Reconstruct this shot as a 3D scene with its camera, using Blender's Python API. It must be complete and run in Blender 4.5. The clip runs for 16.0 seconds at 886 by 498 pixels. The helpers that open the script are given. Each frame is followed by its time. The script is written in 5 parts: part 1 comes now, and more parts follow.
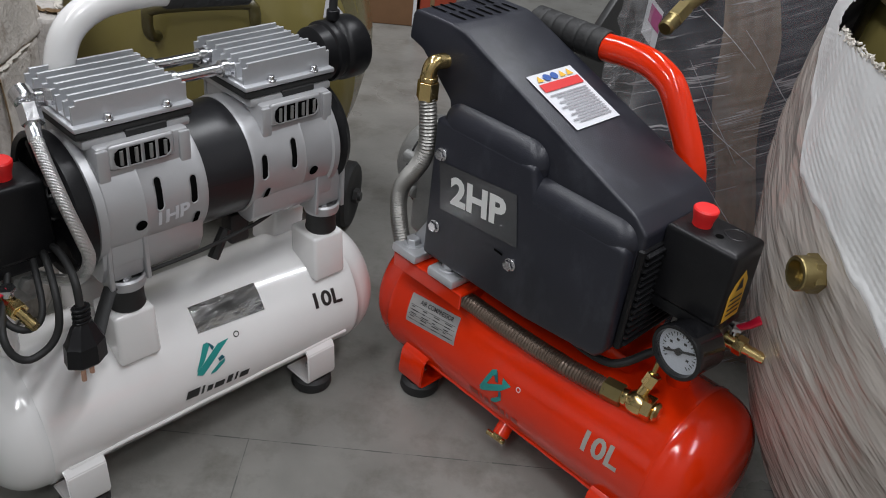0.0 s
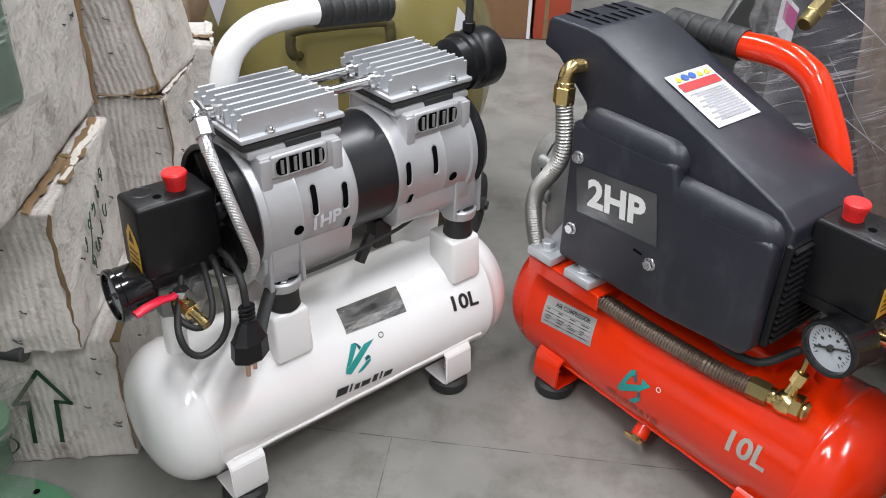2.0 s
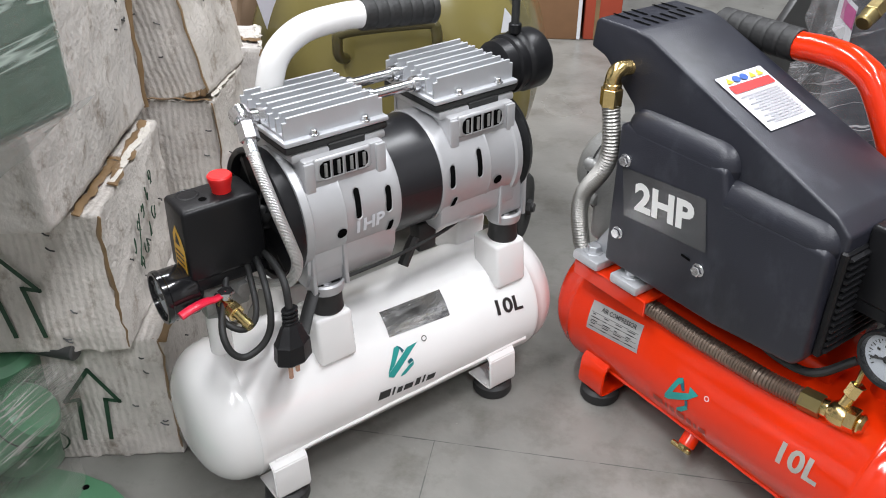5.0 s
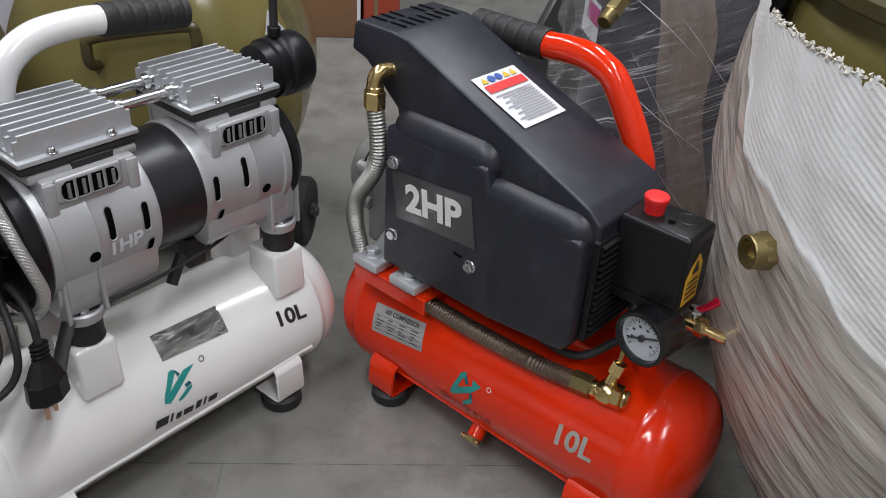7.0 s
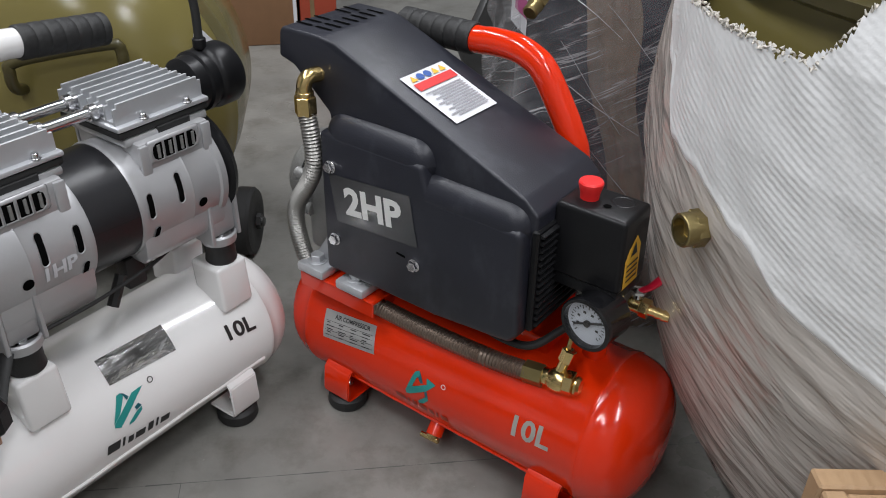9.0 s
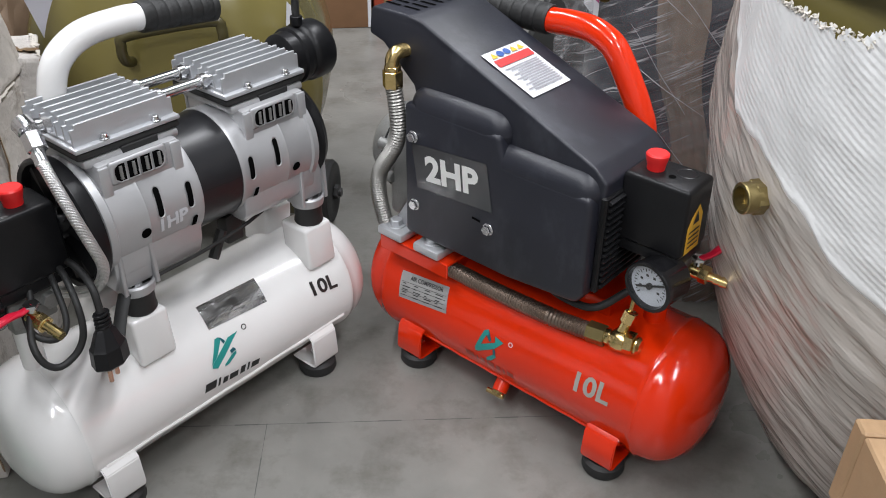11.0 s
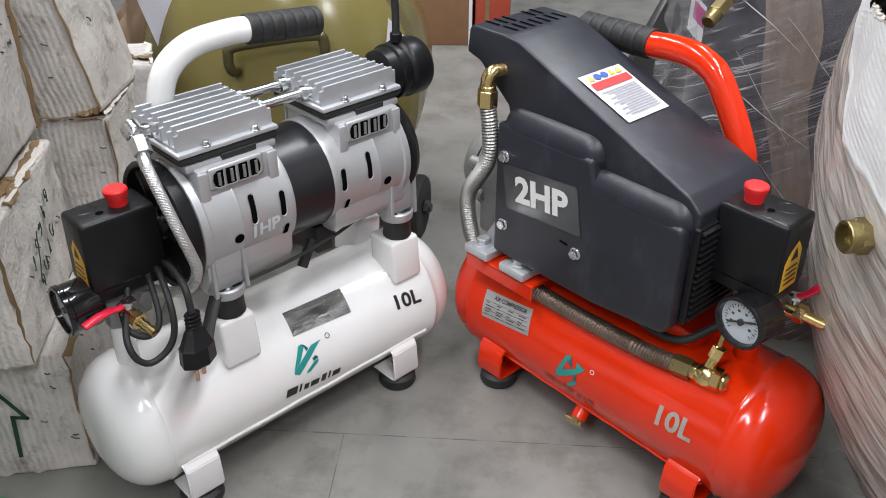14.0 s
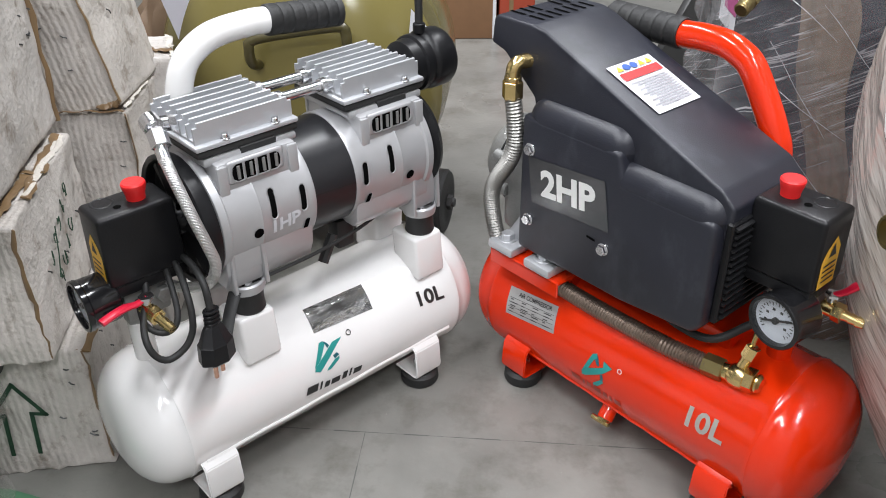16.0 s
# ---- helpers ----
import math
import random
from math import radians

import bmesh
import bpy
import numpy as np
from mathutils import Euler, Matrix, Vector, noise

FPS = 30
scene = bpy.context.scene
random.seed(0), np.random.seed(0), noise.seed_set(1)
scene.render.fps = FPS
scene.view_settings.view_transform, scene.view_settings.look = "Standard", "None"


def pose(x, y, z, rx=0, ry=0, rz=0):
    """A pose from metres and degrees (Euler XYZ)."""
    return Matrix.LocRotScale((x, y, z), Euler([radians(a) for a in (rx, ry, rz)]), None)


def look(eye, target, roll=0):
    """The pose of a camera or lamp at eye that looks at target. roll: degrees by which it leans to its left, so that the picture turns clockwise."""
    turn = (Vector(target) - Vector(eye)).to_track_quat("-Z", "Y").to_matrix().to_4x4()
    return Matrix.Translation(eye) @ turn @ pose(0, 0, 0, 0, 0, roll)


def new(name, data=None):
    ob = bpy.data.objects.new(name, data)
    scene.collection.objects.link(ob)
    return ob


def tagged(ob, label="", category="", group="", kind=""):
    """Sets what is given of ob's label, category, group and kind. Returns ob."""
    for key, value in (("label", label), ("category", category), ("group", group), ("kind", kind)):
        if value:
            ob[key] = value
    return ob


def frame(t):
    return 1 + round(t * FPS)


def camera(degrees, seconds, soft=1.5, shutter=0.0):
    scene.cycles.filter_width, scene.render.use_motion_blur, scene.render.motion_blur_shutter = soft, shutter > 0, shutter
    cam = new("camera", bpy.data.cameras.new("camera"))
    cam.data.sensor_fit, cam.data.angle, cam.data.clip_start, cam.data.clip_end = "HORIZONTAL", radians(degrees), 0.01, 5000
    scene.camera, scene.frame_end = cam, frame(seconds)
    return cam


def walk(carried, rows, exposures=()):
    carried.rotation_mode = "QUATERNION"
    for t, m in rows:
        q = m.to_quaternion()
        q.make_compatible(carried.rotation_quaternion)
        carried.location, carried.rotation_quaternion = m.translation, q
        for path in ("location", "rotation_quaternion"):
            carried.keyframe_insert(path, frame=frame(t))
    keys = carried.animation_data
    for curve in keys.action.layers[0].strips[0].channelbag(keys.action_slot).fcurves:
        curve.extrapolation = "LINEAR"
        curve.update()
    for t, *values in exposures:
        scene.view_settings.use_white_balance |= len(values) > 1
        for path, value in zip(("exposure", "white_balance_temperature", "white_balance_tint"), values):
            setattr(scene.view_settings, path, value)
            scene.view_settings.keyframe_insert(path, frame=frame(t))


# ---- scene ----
cam = camera(55.63, 16.0, soft=1.0)
PATH = [
    (0, (0.0849, 0.0910, 0.7460), (0.0974, 1.7776, -0.3288), 7.16),
    (0.5, (0.0842, 0.0880, 0.7450), (0.1727, 1.7924, -0.2977), 6.37),
    (1, (0.0636, 0.0613, 0.7529), (0.0824, 1.7657, -0.2934), 4.70),
    (1.5, (0.0481, 0.0613, 0.7421), (-0.1211, 1.7538, -0.3100), 2.49),
    (2, (0.0501, 0.0576, 0.7432), (-0.1871, 1.7384, -0.3144), 1.83),
    (2.5, (0.0494, 0.0572, 0.7459), (-0.2407, 1.7275, -0.3152), 0.89),
    (3, (0.0467, 0.0573, 0.7411), (-0.2749, 1.7203, -0.3225), 0.62),
    (3.5, (0.0505, 0.0647, 0.7417), (-0.2950, 1.7242, -0.3198), 0.24),
    (6, (0.0629, 0.0673, 0.7431), (-0.2914, 1.7288, -0.3122), 0.18),
    (6.5, (0.0764, 0.0824, 0.7440), (-0.1245, 1.7712, -0.3084), 1.75),
    (7, (0.0911, 0.0877, 0.7467), (0.1853, 1.7853, -0.3064), 4.03),
    (7.5, (0.1025, 0.0879, 0.7442), (0.2723, 1.7793, -0.3096), 3.82),
    (8, (0.1138, 0.0889, 0.7478), (0.2932, 1.7815, -0.3025), 2.45),
    (10.5, (0.0993, 0.0689, 0.7454), (0.2561, 1.7571, -0.3155), 0.10),
    (11, (0.0859, 0.0138, 0.7606), (0.1380, 1.6992, -0.3149), 0.73),
    (11.5, (0.0796, -0.0057, 0.7722), (0.0550, 1.6806, -0.3029), 0.84),
    (12, (0.0894, -0.0211, 0.7824), (0.0172, 1.6697, -0.2834), 0.09),
    (12.5, (0.0856, -0.0209, 0.7793), (-0.0139, 1.6782, -0.2710), 0.07),
    (13, (0.0837, -0.0165, 0.7734), (-0.0386, 1.6864, -0.2685), 0.42),
    (13.5, (0.0858, -0.0047, 0.7700), (-0.0523, 1.6970, -0.2717), 0.75),
    (14, (0.0891, 0.0179, 0.7614), (-0.0702, 1.7169, -0.2817), 0.24),
    (14.5, (0.0920, 0.0298, 0.7572), (-0.0889, 1.7258, -0.2873), -0.21),
    (15, (0.0908, 0.0307, 0.7543), (-0.1117, 1.7234, -0.2915), -0.61),
    (15.5, (0.0886, 0.0340, 0.7517), (-0.1240, 1.7218, -0.3001), -0.70),
    (16, (0.0866, 0.0366, 0.7492), (-0.1263, 1.7247, -0.3020), -0.59),
]
walk(cam, [(t, look(eye, target, roll)) for t, eye, target, roll in PATH],
     exposures=[(0, -0.62), (0.5, -0.60), (1, -0.25), (1.5, 0.15), (3.5, 0.3), (6, 0.35), (6.5, 0.2), (7, -0.42), (7.5, -0.48), (8, -0.46), (10.5, -0.3), (11, -0.08), (11.5, 0.0), (12.5, -0.14), (14, 0.12), (16, 0.3)])

# ---- light ----
world = bpy.data.worlds.new("shop_air")
scene.world = world
world.use_nodes = True
world.node_tree.nodes["Background"].inputs[0].default_value = (0.98, 0.99, 1.0, 1)
world.node_tree.nodes["Background"].inputs[1].default_value = 0.45
scene.view_settings.exposure = 0.0


def tube_lamp(x, y, z, sx, sy, power):
    d = bpy.data.lights.new("tube_light", "AREA")
    d.shape, d.size, d.size_y, d.energy, d.color = "RECTANGLE", sx, sy, power, (0.965, 0.985, 1.03)
    o = new("tube_light", d)
    o.matrix_world = pose(x, y, z, 0, 0, 0)


for lx in (-1.1, 0.9):
    for ly in (-1.5, 0.3, 2.1):
        tube_lamp(lx, ly, 2.92, 0.10, 1.25, 47)


# ---- materials ----
def material(name, color, rough=0.5, metal=0.0, var=0.12, scale=40.0, bump=0.0, bscale=200.0, coat=0.0, stain=0.0, sscale=6.0, rvar=0.12, stretch=(1, 1, 1)):
    m = bpy.data.materials.new(name)
    m.use_nodes = True
    nt = m.node_tree
    n, l = nt.nodes, nt.links
    b = n["Principled BSDF"]
    b.inputs["Roughness"].default_value, b.inputs["Metallic"].default_value = rough, metal
    b.inputs["Coat Weight"].default_value, b.inputs["Coat Roughness"].default_value = coat, 0.06
    tc, mp = n.new("ShaderNodeTexCoord"), n.new("ShaderNodeMapping")
    mp.inputs["Scale"].default_value = stretch
    l.new(tc.outputs["Object"], mp.inputs["Vector"])

    def noise_at(s, detail=4.0):
        t = n.new("ShaderNodeTexNoise")
        t.inputs["Scale"].default_value, t.inputs["Detail"].default_value = s, detail
        l.new(mp.outputs["Vector"], t.inputs["Vector"])
        return t
    fine, coarse = noise_at(scale), noise_at(sscale, 6.0)
    c = Vector(color)
    mix = n.new("ShaderNodeMix")
    mix.data_type = "RGBA"
    mix.inputs[6].default_value = (*(c * (1 - var)), 1)
    mix.inputs[7].default_value = (*[min(1, q * (1 + var)) for q in c], 1)
    l.new(fine.outputs["Fac"], mix.inputs[0])
    out = mix.outputs[2]
    if stain:
        ramp = n.new("ShaderNodeValToRGB")
        ramp.color_ramp.elements[0].position, ramp.color_ramp.elements[1].position = 0.42, 0.68
        l.new(coarse.outputs["Fac"], ramp.inputs[0])
        sc = n.new("ShaderNodeMath")
        sc.operation, sc.inputs[1].default_value = "MULTIPLY", stain
        l.new(ramp.outputs[0], sc.inputs[0])
        dk = n.new("ShaderNodeMix")
        dk.data_type = "RGBA"
        dk.inputs[7].default_value = (*(c * 0.45), 1)
        l.new(sc.outputs[0], dk.inputs[0])
        l.new(out, dk.inputs[6])
        out = dk.outputs[2]
    l.new(out, b.inputs["Base Color"])
    rr = n.new("ShaderNodeMapRange")
    rr.inputs[3].default_value, rr.inputs[4].default_value = max(0.02, rough - rvar), min(1, rough + rvar)
    l.new(coarse.outputs["Fac"], rr.inputs[0])
    l.new(rr.outputs[0], b.inputs["Roughness"])
    if bump:
        bt, bn = noise_at(bscale, 3.0), n.new("ShaderNodeBump")
        bn.inputs["Strength"].default_value, bn.inputs["Distance"].default_value = bump, 0.002
        l.new(bt.outputs["Fac"], bn.inputs["Height"])
        l.new(bn.outputs["Normal"], b.inputs["Normal"])
    return m


def ribbed(m, direction, scale, strength, distortion=2.0, dist=0.002):
    """Adds ridges to a material's relief."""
    n, l = m.node_tree.nodes, m.node_tree.links
    w, bn = n.new("ShaderNodeTexWave"), n.new("ShaderNodeBump")
    w.bands_direction = direction
    w.inputs["Scale"].default_value, w.inputs["Distortion"].default_value, w.inputs["Detail"].default_value = scale, distortion, 2.0
    w.inputs["Detail Scale"].default_value = 0.6
    tc = n.new("ShaderNodeTexCoord")
    l.new(tc.outputs["Object"], w.inputs["Vector"])
    bn.inputs["Strength"].default_value, bn.inputs["Distance"].default_value = strength, dist
    l.new(w.outputs["Fac"], bn.inputs["Height"])
    b = n["Principled BSDF"]
    if b.inputs["Normal"].links:
        l.new(b.inputs["Normal"].links[0].from_socket, bn.inputs["Normal"])
    l.new(bn.outputs["Normal"], b.inputs["Normal"])
    return m


def film_material(name, tint, clear, scale=18.0):
    """Thin stretch film: mostly clear, glossy, with milky creases."""
    m = bpy.data.materials.new(name)
    m.use_nodes = True
    n, l = m.node_tree.nodes, m.node_tree.links
    b = n["Principled BSDF"]
    b.inputs["Base Color"].default_value = (*tint, 1)
    b.inputs["Roughness"].default_value = 0.16
    tr, mx, tex, ramp = n.new("ShaderNodeBsdfTransparent"), n.new("ShaderNodeMixShader"), n.new("ShaderNodeTexNoise"), n.new("ShaderNodeMapRange")
    tc, mp = n.new("ShaderNodeTexCoord"), n.new("ShaderNodeMapping")
    mp.inputs["Scale"].default_value, mp.inputs["Rotation"].default_value = (1, 1, 5), (0.4, 0.3, 0)
    l.new(tc.outputs["Object"], mp.inputs["Vector"])
    l.new(mp.outputs["Vector"], tex.inputs["Vector"])
    tex.inputs["Scale"].default_value, tex.inputs["Detail"].default_value = scale, 6.0
    ramp.inputs[1].default_value, ramp.inputs[2].default_value = 0.38, 0.72
    ramp.inputs[3].default_value, ramp.inputs[4].default_value = 1 - clear, min(1.0, 1.25 - clear)
    l.new(tex.outputs["Fac"], ramp.inputs[0])
    l.new(ramp.outputs[0], mx.inputs[0])
    l.new(tr.outputs[0], mx.inputs[1])
    l.new(b.outputs[0], mx.inputs[2])
    bn = n.new("ShaderNodeBump")
    bn.inputs["Strength"].default_value, bn.inputs["Distance"].default_value = 0.6, 0.004
    l.new(tex.outputs["Fac"], bn.inputs["Height"])
    l.new(bn.outputs["Normal"], b.inputs["Normal"])
    l.new(mx.outputs[0], n["Material Output"].inputs[0])
    return m


def creased_film(name, tint, angle, scale, clear=0.93):
    """Clear film with milky parallel creases running at an angle round an upright drum."""
    m = bpy.data.materials.new(name)
    m.use_nodes = True
    n, l = m.node_tree.nodes, m.node_tree.links
    b = n["Principled BSDF"]
    b.inputs["Base Color"].default_value, b.inputs["Roughness"].default_value = (*tint, 1), 0.2
    tc, mp = n.new("ShaderNodeTexCoord"), n.new("ShaderNodeMapping")
    mp.inputs["Rotation"].default_value = (0, radians(angle), 0)
    l.new(tc.outputs["Object"], mp.inputs["Vector"])
    w, nz, rm, rn, ad, mx, tr = [n.new(k) for k in ("ShaderNodeTexNoise", "ShaderNodeTexNoise", "ShaderNodeMapRange", "ShaderNodeMapRange", "ShaderNodeMath", "ShaderNodeMixShader", "ShaderNodeBsdfTransparent")]
    st, half, av = n.new("ShaderNodeMapping"), n.new("ShaderNodeMath"), n.new("ShaderNodeMath")
    st.inputs["Scale"].default_value = (4.0, 4.0, scale * 2)
    l.new(mp.outputs["Vector"], st.inputs["Vector"])
    l.new(st.outputs["Vector"], w.inputs["Vector"])
    w.inputs["Scale"].default_value, w.inputs["Detail"].default_value, w.inputs["Roughness"].default_value = 1.0, 2.5, 0.6
    half.operation, half.inputs[1].default_value, av.operation = "SUBTRACT", 0.5, "ABSOLUTE"
    l.new(w.outputs["Fac"], half.inputs[0])
    l.new(half.outputs[0], av.inputs[0])
    l.new(tc.outputs["Object"], nz.inputs["Vector"])
    nz.inputs["Scale"].default_value, nz.inputs["Detail"].default_value = 14.0, 5.0
    rm.inputs[1].default_value, rm.inputs[2].default_value, rm.inputs[3].default_value, rm.inputs[4].default_value = 0.0, 0.028, 0.78, 0.0
    rn.inputs[1].default_value, rn.inputs[2].default_value, rn.inputs[3].default_value, rn.inputs[4].default_value = 0.42, 0.75, 1 - clear, 0.26
    l.new(av.outputs[0], rm.inputs[0])
    l.new(nz.outputs["Fac"], rn.inputs[0])
    ad.operation, ad.use_clamp = "ADD", True
    big, rb, mu = n.new("ShaderNodeTexNoise"), n.new("ShaderNodeMapRange"), n.new("ShaderNodeMath")
    big.inputs["Scale"].default_value = 9.0
    l.new(mp.outputs["Vector"], big.inputs["Vector"])
    rb.inputs[1].default_value, rb.inputs[2].default_value = 0.40, 0.62
    l.new(big.outputs["Fac"], rb.inputs[0])
    mu.operation = "MULTIPLY"
    l.new(rm.outputs[0], mu.inputs[0])
    l.new(rb.outputs[0], mu.inputs[1])
    l.new(mu.outputs[0], ad.inputs[0])
    l.new(rn.outputs[0], ad.inputs[1])
    l.new(ad.outputs[0], mx.inputs[0])
    l.new(tr.outputs[0], mx.inputs[1])
    l.new(b.outputs[0], mx.inputs[2])
    bn = n.new("ShaderNodeBump")
    bn.inputs["Strength"].default_value, bn.inputs["Distance"].default_value = 0.8, 0.004
    l.new(w.outputs["Fac"], bn.inputs["Height"])
    l.new(bn.outputs["Normal"], b.inputs["Normal"])
    l.new(mx.outputs[0], n["Material Output"].inputs[0])
    return m


def creased(m, lean, fine, strength, dist, dark=0.0):
    """Adds long irregular creases, leaning across y and z, to a material's relief; dark paints shade into their
    valleys.
    """
    n, l = m.node_tree.nodes, m.node_tree.links
    b = n["Principled BSDF"]
    tc, sp, mu, ad, my, mz, cb, nz, bn = [n.new(k) for k in ("ShaderNodeTexCoord", "ShaderNodeSeparateXYZ", "ShaderNodeMath", "ShaderNodeMath", "ShaderNodeMath", "ShaderNodeMath", "ShaderNodeCombineXYZ", "ShaderNodeTexNoise", "ShaderNodeBump")]
    l.new(tc.outputs["Object"], sp.inputs[0])
    mu.operation, mu.inputs[1].default_value = "MULTIPLY", lean
    l.new(sp.outputs[1], mu.inputs[0])
    l.new(mu.outputs[0], ad.inputs[0])
    l.new(sp.outputs[2], ad.inputs[1])
    for node, k, src in ((my, 5.0, sp.outputs[1]), (mz, fine, ad.outputs[0])):
        node.operation, node.inputs[1].default_value = "MULTIPLY", k
        l.new(src, node.inputs[0])
    l.new(sp.outputs[0], cb.inputs[0])
    l.new(my.outputs[0], cb.inputs[1])
    l.new(mz.outputs[0], cb.inputs[2])
    l.new(cb.outputs[0], nz.inputs["Vector"])
    nz.inputs["Scale"].default_value, nz.inputs["Detail"].default_value, nz.inputs["Roughness"].default_value = 1.0, 4.0, 0.55
    bn.inputs["Strength"].default_value, bn.inputs["Distance"].default_value = strength, dist
    l.new(nz.outputs["Fac"], bn.inputs["Height"])
    if b.inputs["Normal"].links:
        l.new(b.inputs["Normal"].links[0].from_socket, bn.inputs["Normal"])
    l.new(bn.outputs["Normal"], b.inputs["Normal"])
    # crease shade, multiplied into the base colour where the relief is low
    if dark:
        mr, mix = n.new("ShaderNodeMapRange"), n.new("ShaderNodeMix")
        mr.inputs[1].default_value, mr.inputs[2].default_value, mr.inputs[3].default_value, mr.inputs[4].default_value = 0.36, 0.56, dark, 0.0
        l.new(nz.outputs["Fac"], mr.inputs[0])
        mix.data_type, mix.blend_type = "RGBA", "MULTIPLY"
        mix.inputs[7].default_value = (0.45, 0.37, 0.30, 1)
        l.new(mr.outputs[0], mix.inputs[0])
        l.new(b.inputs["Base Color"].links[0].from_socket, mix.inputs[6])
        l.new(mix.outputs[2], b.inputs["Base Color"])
    return m


def grimy(m, amount, tone=(0.20, 0.155, 0.115), stretch=(1.0, 1.0, 0.75), scale=24.0, low=0.50, high=0.72):
    """Adds smeared dirt with ragged edges to a material's colour."""
    n, l = m.node_tree.nodes, m.node_tree.links
    b = n["Principled BSDF"]
    tc, mp, nz, mr, mix = [n.new(k) for k in ("ShaderNodeTexCoord", "ShaderNodeMapping", "ShaderNodeTexNoise", "ShaderNodeMapRange", "ShaderNodeMix")]
    mp.inputs["Scale"].default_value = stretch
    l.new(tc.outputs["Object"], mp.inputs["Vector"])
    l.new(mp.outputs["Vector"], nz.inputs["Vector"])
    nz.inputs["Scale"].default_value, nz.inputs["Detail"].default_value, nz.inputs["Roughness"].default_value = scale, 8.0, 0.7
    mr.inputs[1].default_value, mr.inputs[2].default_value, mr.inputs[4].default_value = low, high, amount
    l.new(nz.outputs["Fac"], mr.inputs[0])
    mix.data_type, mix.blend_type = "RGBA", "MIX"
    mix.inputs[7].default_value = (*tone, 1)
    l.new(mr.outputs[0], mix.inputs[0])
    l.new(b.inputs["Base Color"].links[0].from_socket, mix.inputs[6])
    l.new(mix.outputs[2], b.inputs["Base Color"])
    return m


WHITE = material("white_enamel", (0.80, 0.79, 0.78), 0.16, var=0.02, scale=25, bump=0.06, bscale=60, coat=0.6, rvar=0.06)
RED = material("orange_red_enamel", (0.70, 0.027, 0.002), 0.16, var=0.07, scale=18, bump=0.22, bscale=42, coat=0.25, stain=0.10, sscale=9, rvar=0.06)
BLACK = material("black_moulded_plastic", (0.009, 0.009, 0.010), 0.33, var=0.25, scale=30, bump=0.08, bscale=500, stain=0.0, rvar=0.1)
SHROUD = grimy(material("textured_black_shroud_plastic", (0.0165, 0.0175, 0.025), 0.38, var=0.45, scale=11, bump=0.12, bscale=800, rvar=0.14), 0.5, (0.070, 0.074, 0.088), (1.0, 1.0, 0.5), 16.0, 0.52, 0.74)
for plastic, gloss in ((BLACK, 0.26), (SHROUD, 0.48)):
    plastic.node_tree.nodes["Principled BSDF"].inputs["Specular IOR Level"].default_value = gloss
GLOSSB = material("gloss_black_enamel", (0.008, 0.008, 0.009), 0.14, var=0.2, scale=20, bump=0.04, bscale=100, rvar=0.05)
RUBBER = material("black_rubber", (0.015, 0.015, 0.015), 0.6, var=0.2, bump=0.15, bscale=300)
# flat black for openings: the shade inside them is painted, nothing is cut
DARK = material("painted_hollow_shade", (0.004, 0.004, 0.004), 0.9, var=0.2)
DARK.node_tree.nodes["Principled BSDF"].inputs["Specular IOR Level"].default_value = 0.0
BANDM = material("black_band_enamel", (0.014, 0.014, 0.016), 0.33, var=0.2, scale=20, bump=0.1, bscale=150)
ALU = material("cast_aluminium_paint", (0.47, 0.47, 0.48), 0.42, metal=0.45, var=0.05, scale=60, bump=0.06, bscale=500, rvar=0.08)
FINS = material("sandblasted_aluminium", (0.52, 0.53, 0.55), 0.42, metal=0.5, var=0.05, scale=80, bump=0.12, bscale=900, rvar=0.08)
CASTG = material("rough_cast_grey_metal", (0.30, 0.30, 0.29), 0.5, metal=0.5, var=0.2, scale=50, bump=0.5, bscale=300, stain=0.3)
STEEL = material("bright_steel", (0.72, 0.72, 0.73), 0.22, metal=1.0, var=0.1, scale=90, bump=0.08, bscale=300)
BRASS = material("yellow_brass", (0.80, 0.60, 0.27), 0.22, metal=1.0, var=0.15, scale=70, bump=0.1, bscale=250, stain=0.25, sscale=40)
OLDBRASS = material("dull_brass", (0.34, 0.27, 0.12), 0.35, metal=0.9, var=0.2, scale=60, bump=0.2, bscale=200, stain=0.4, sscale=30)
BRAID = ribbed(material("braided_steel_hose", (0.62, 0.61, 0.60), 0.34, metal=0.8, var=0.35, scale=900, bump=0.5, bscale=900), "DIAGONAL", 170, 0.5, 0.0, 0.001)
CONDUIT = material("corrugated_metal_conduit", (0.34, 0.33, 0.31), 0.42, metal=0.85, var=0.25, scale=60, stain=0.35, sscale=30)
CONDUIT_WARM = material("bronzed_corrugated_conduit", (0.27, 0.21, 0.17), 0.40, metal=0.85, var=0.25, scale=60, stain=0.35, sscale=30)
COPPER = material("copper_pins", (0.75, 0.45, 0.34), 0.25, metal=1.0, var=0.1)
CAP = material("red_plastic_button", (0.75, 0.02, 0.02), 0.4, var=0.06, bump=0.1, bscale=300)
LEVER = material("red_dipped_vinyl", (0.62, 0.01, 0.04), 0.35, var=0.1, bump=0.2, bscale=200)
YELLOW = material("yellow_warning_sticker", (0.75, 0.42, 0.03), 0.45, var=0.08)
INK = material("black_ink", (0.02, 0.02, 0.02), 0.5, var=0.2)
PALE = material("pale_grey_print", (0.72, 0.72, 0.70), 0.4, var=0.05)
GREYINK = material("grey_foil_print", (0.42, 0.40, 0.36), 0.4, metal=0.3, var=0.2, scale=90)
TEAL = material("teal_print", (0.02, 0.27, 0.25), 0.4, var=0.2, scale=60)
TEALD = material("deep_teal_print", (0.01, 0.10, 0.13), 0.4, var=0.2)
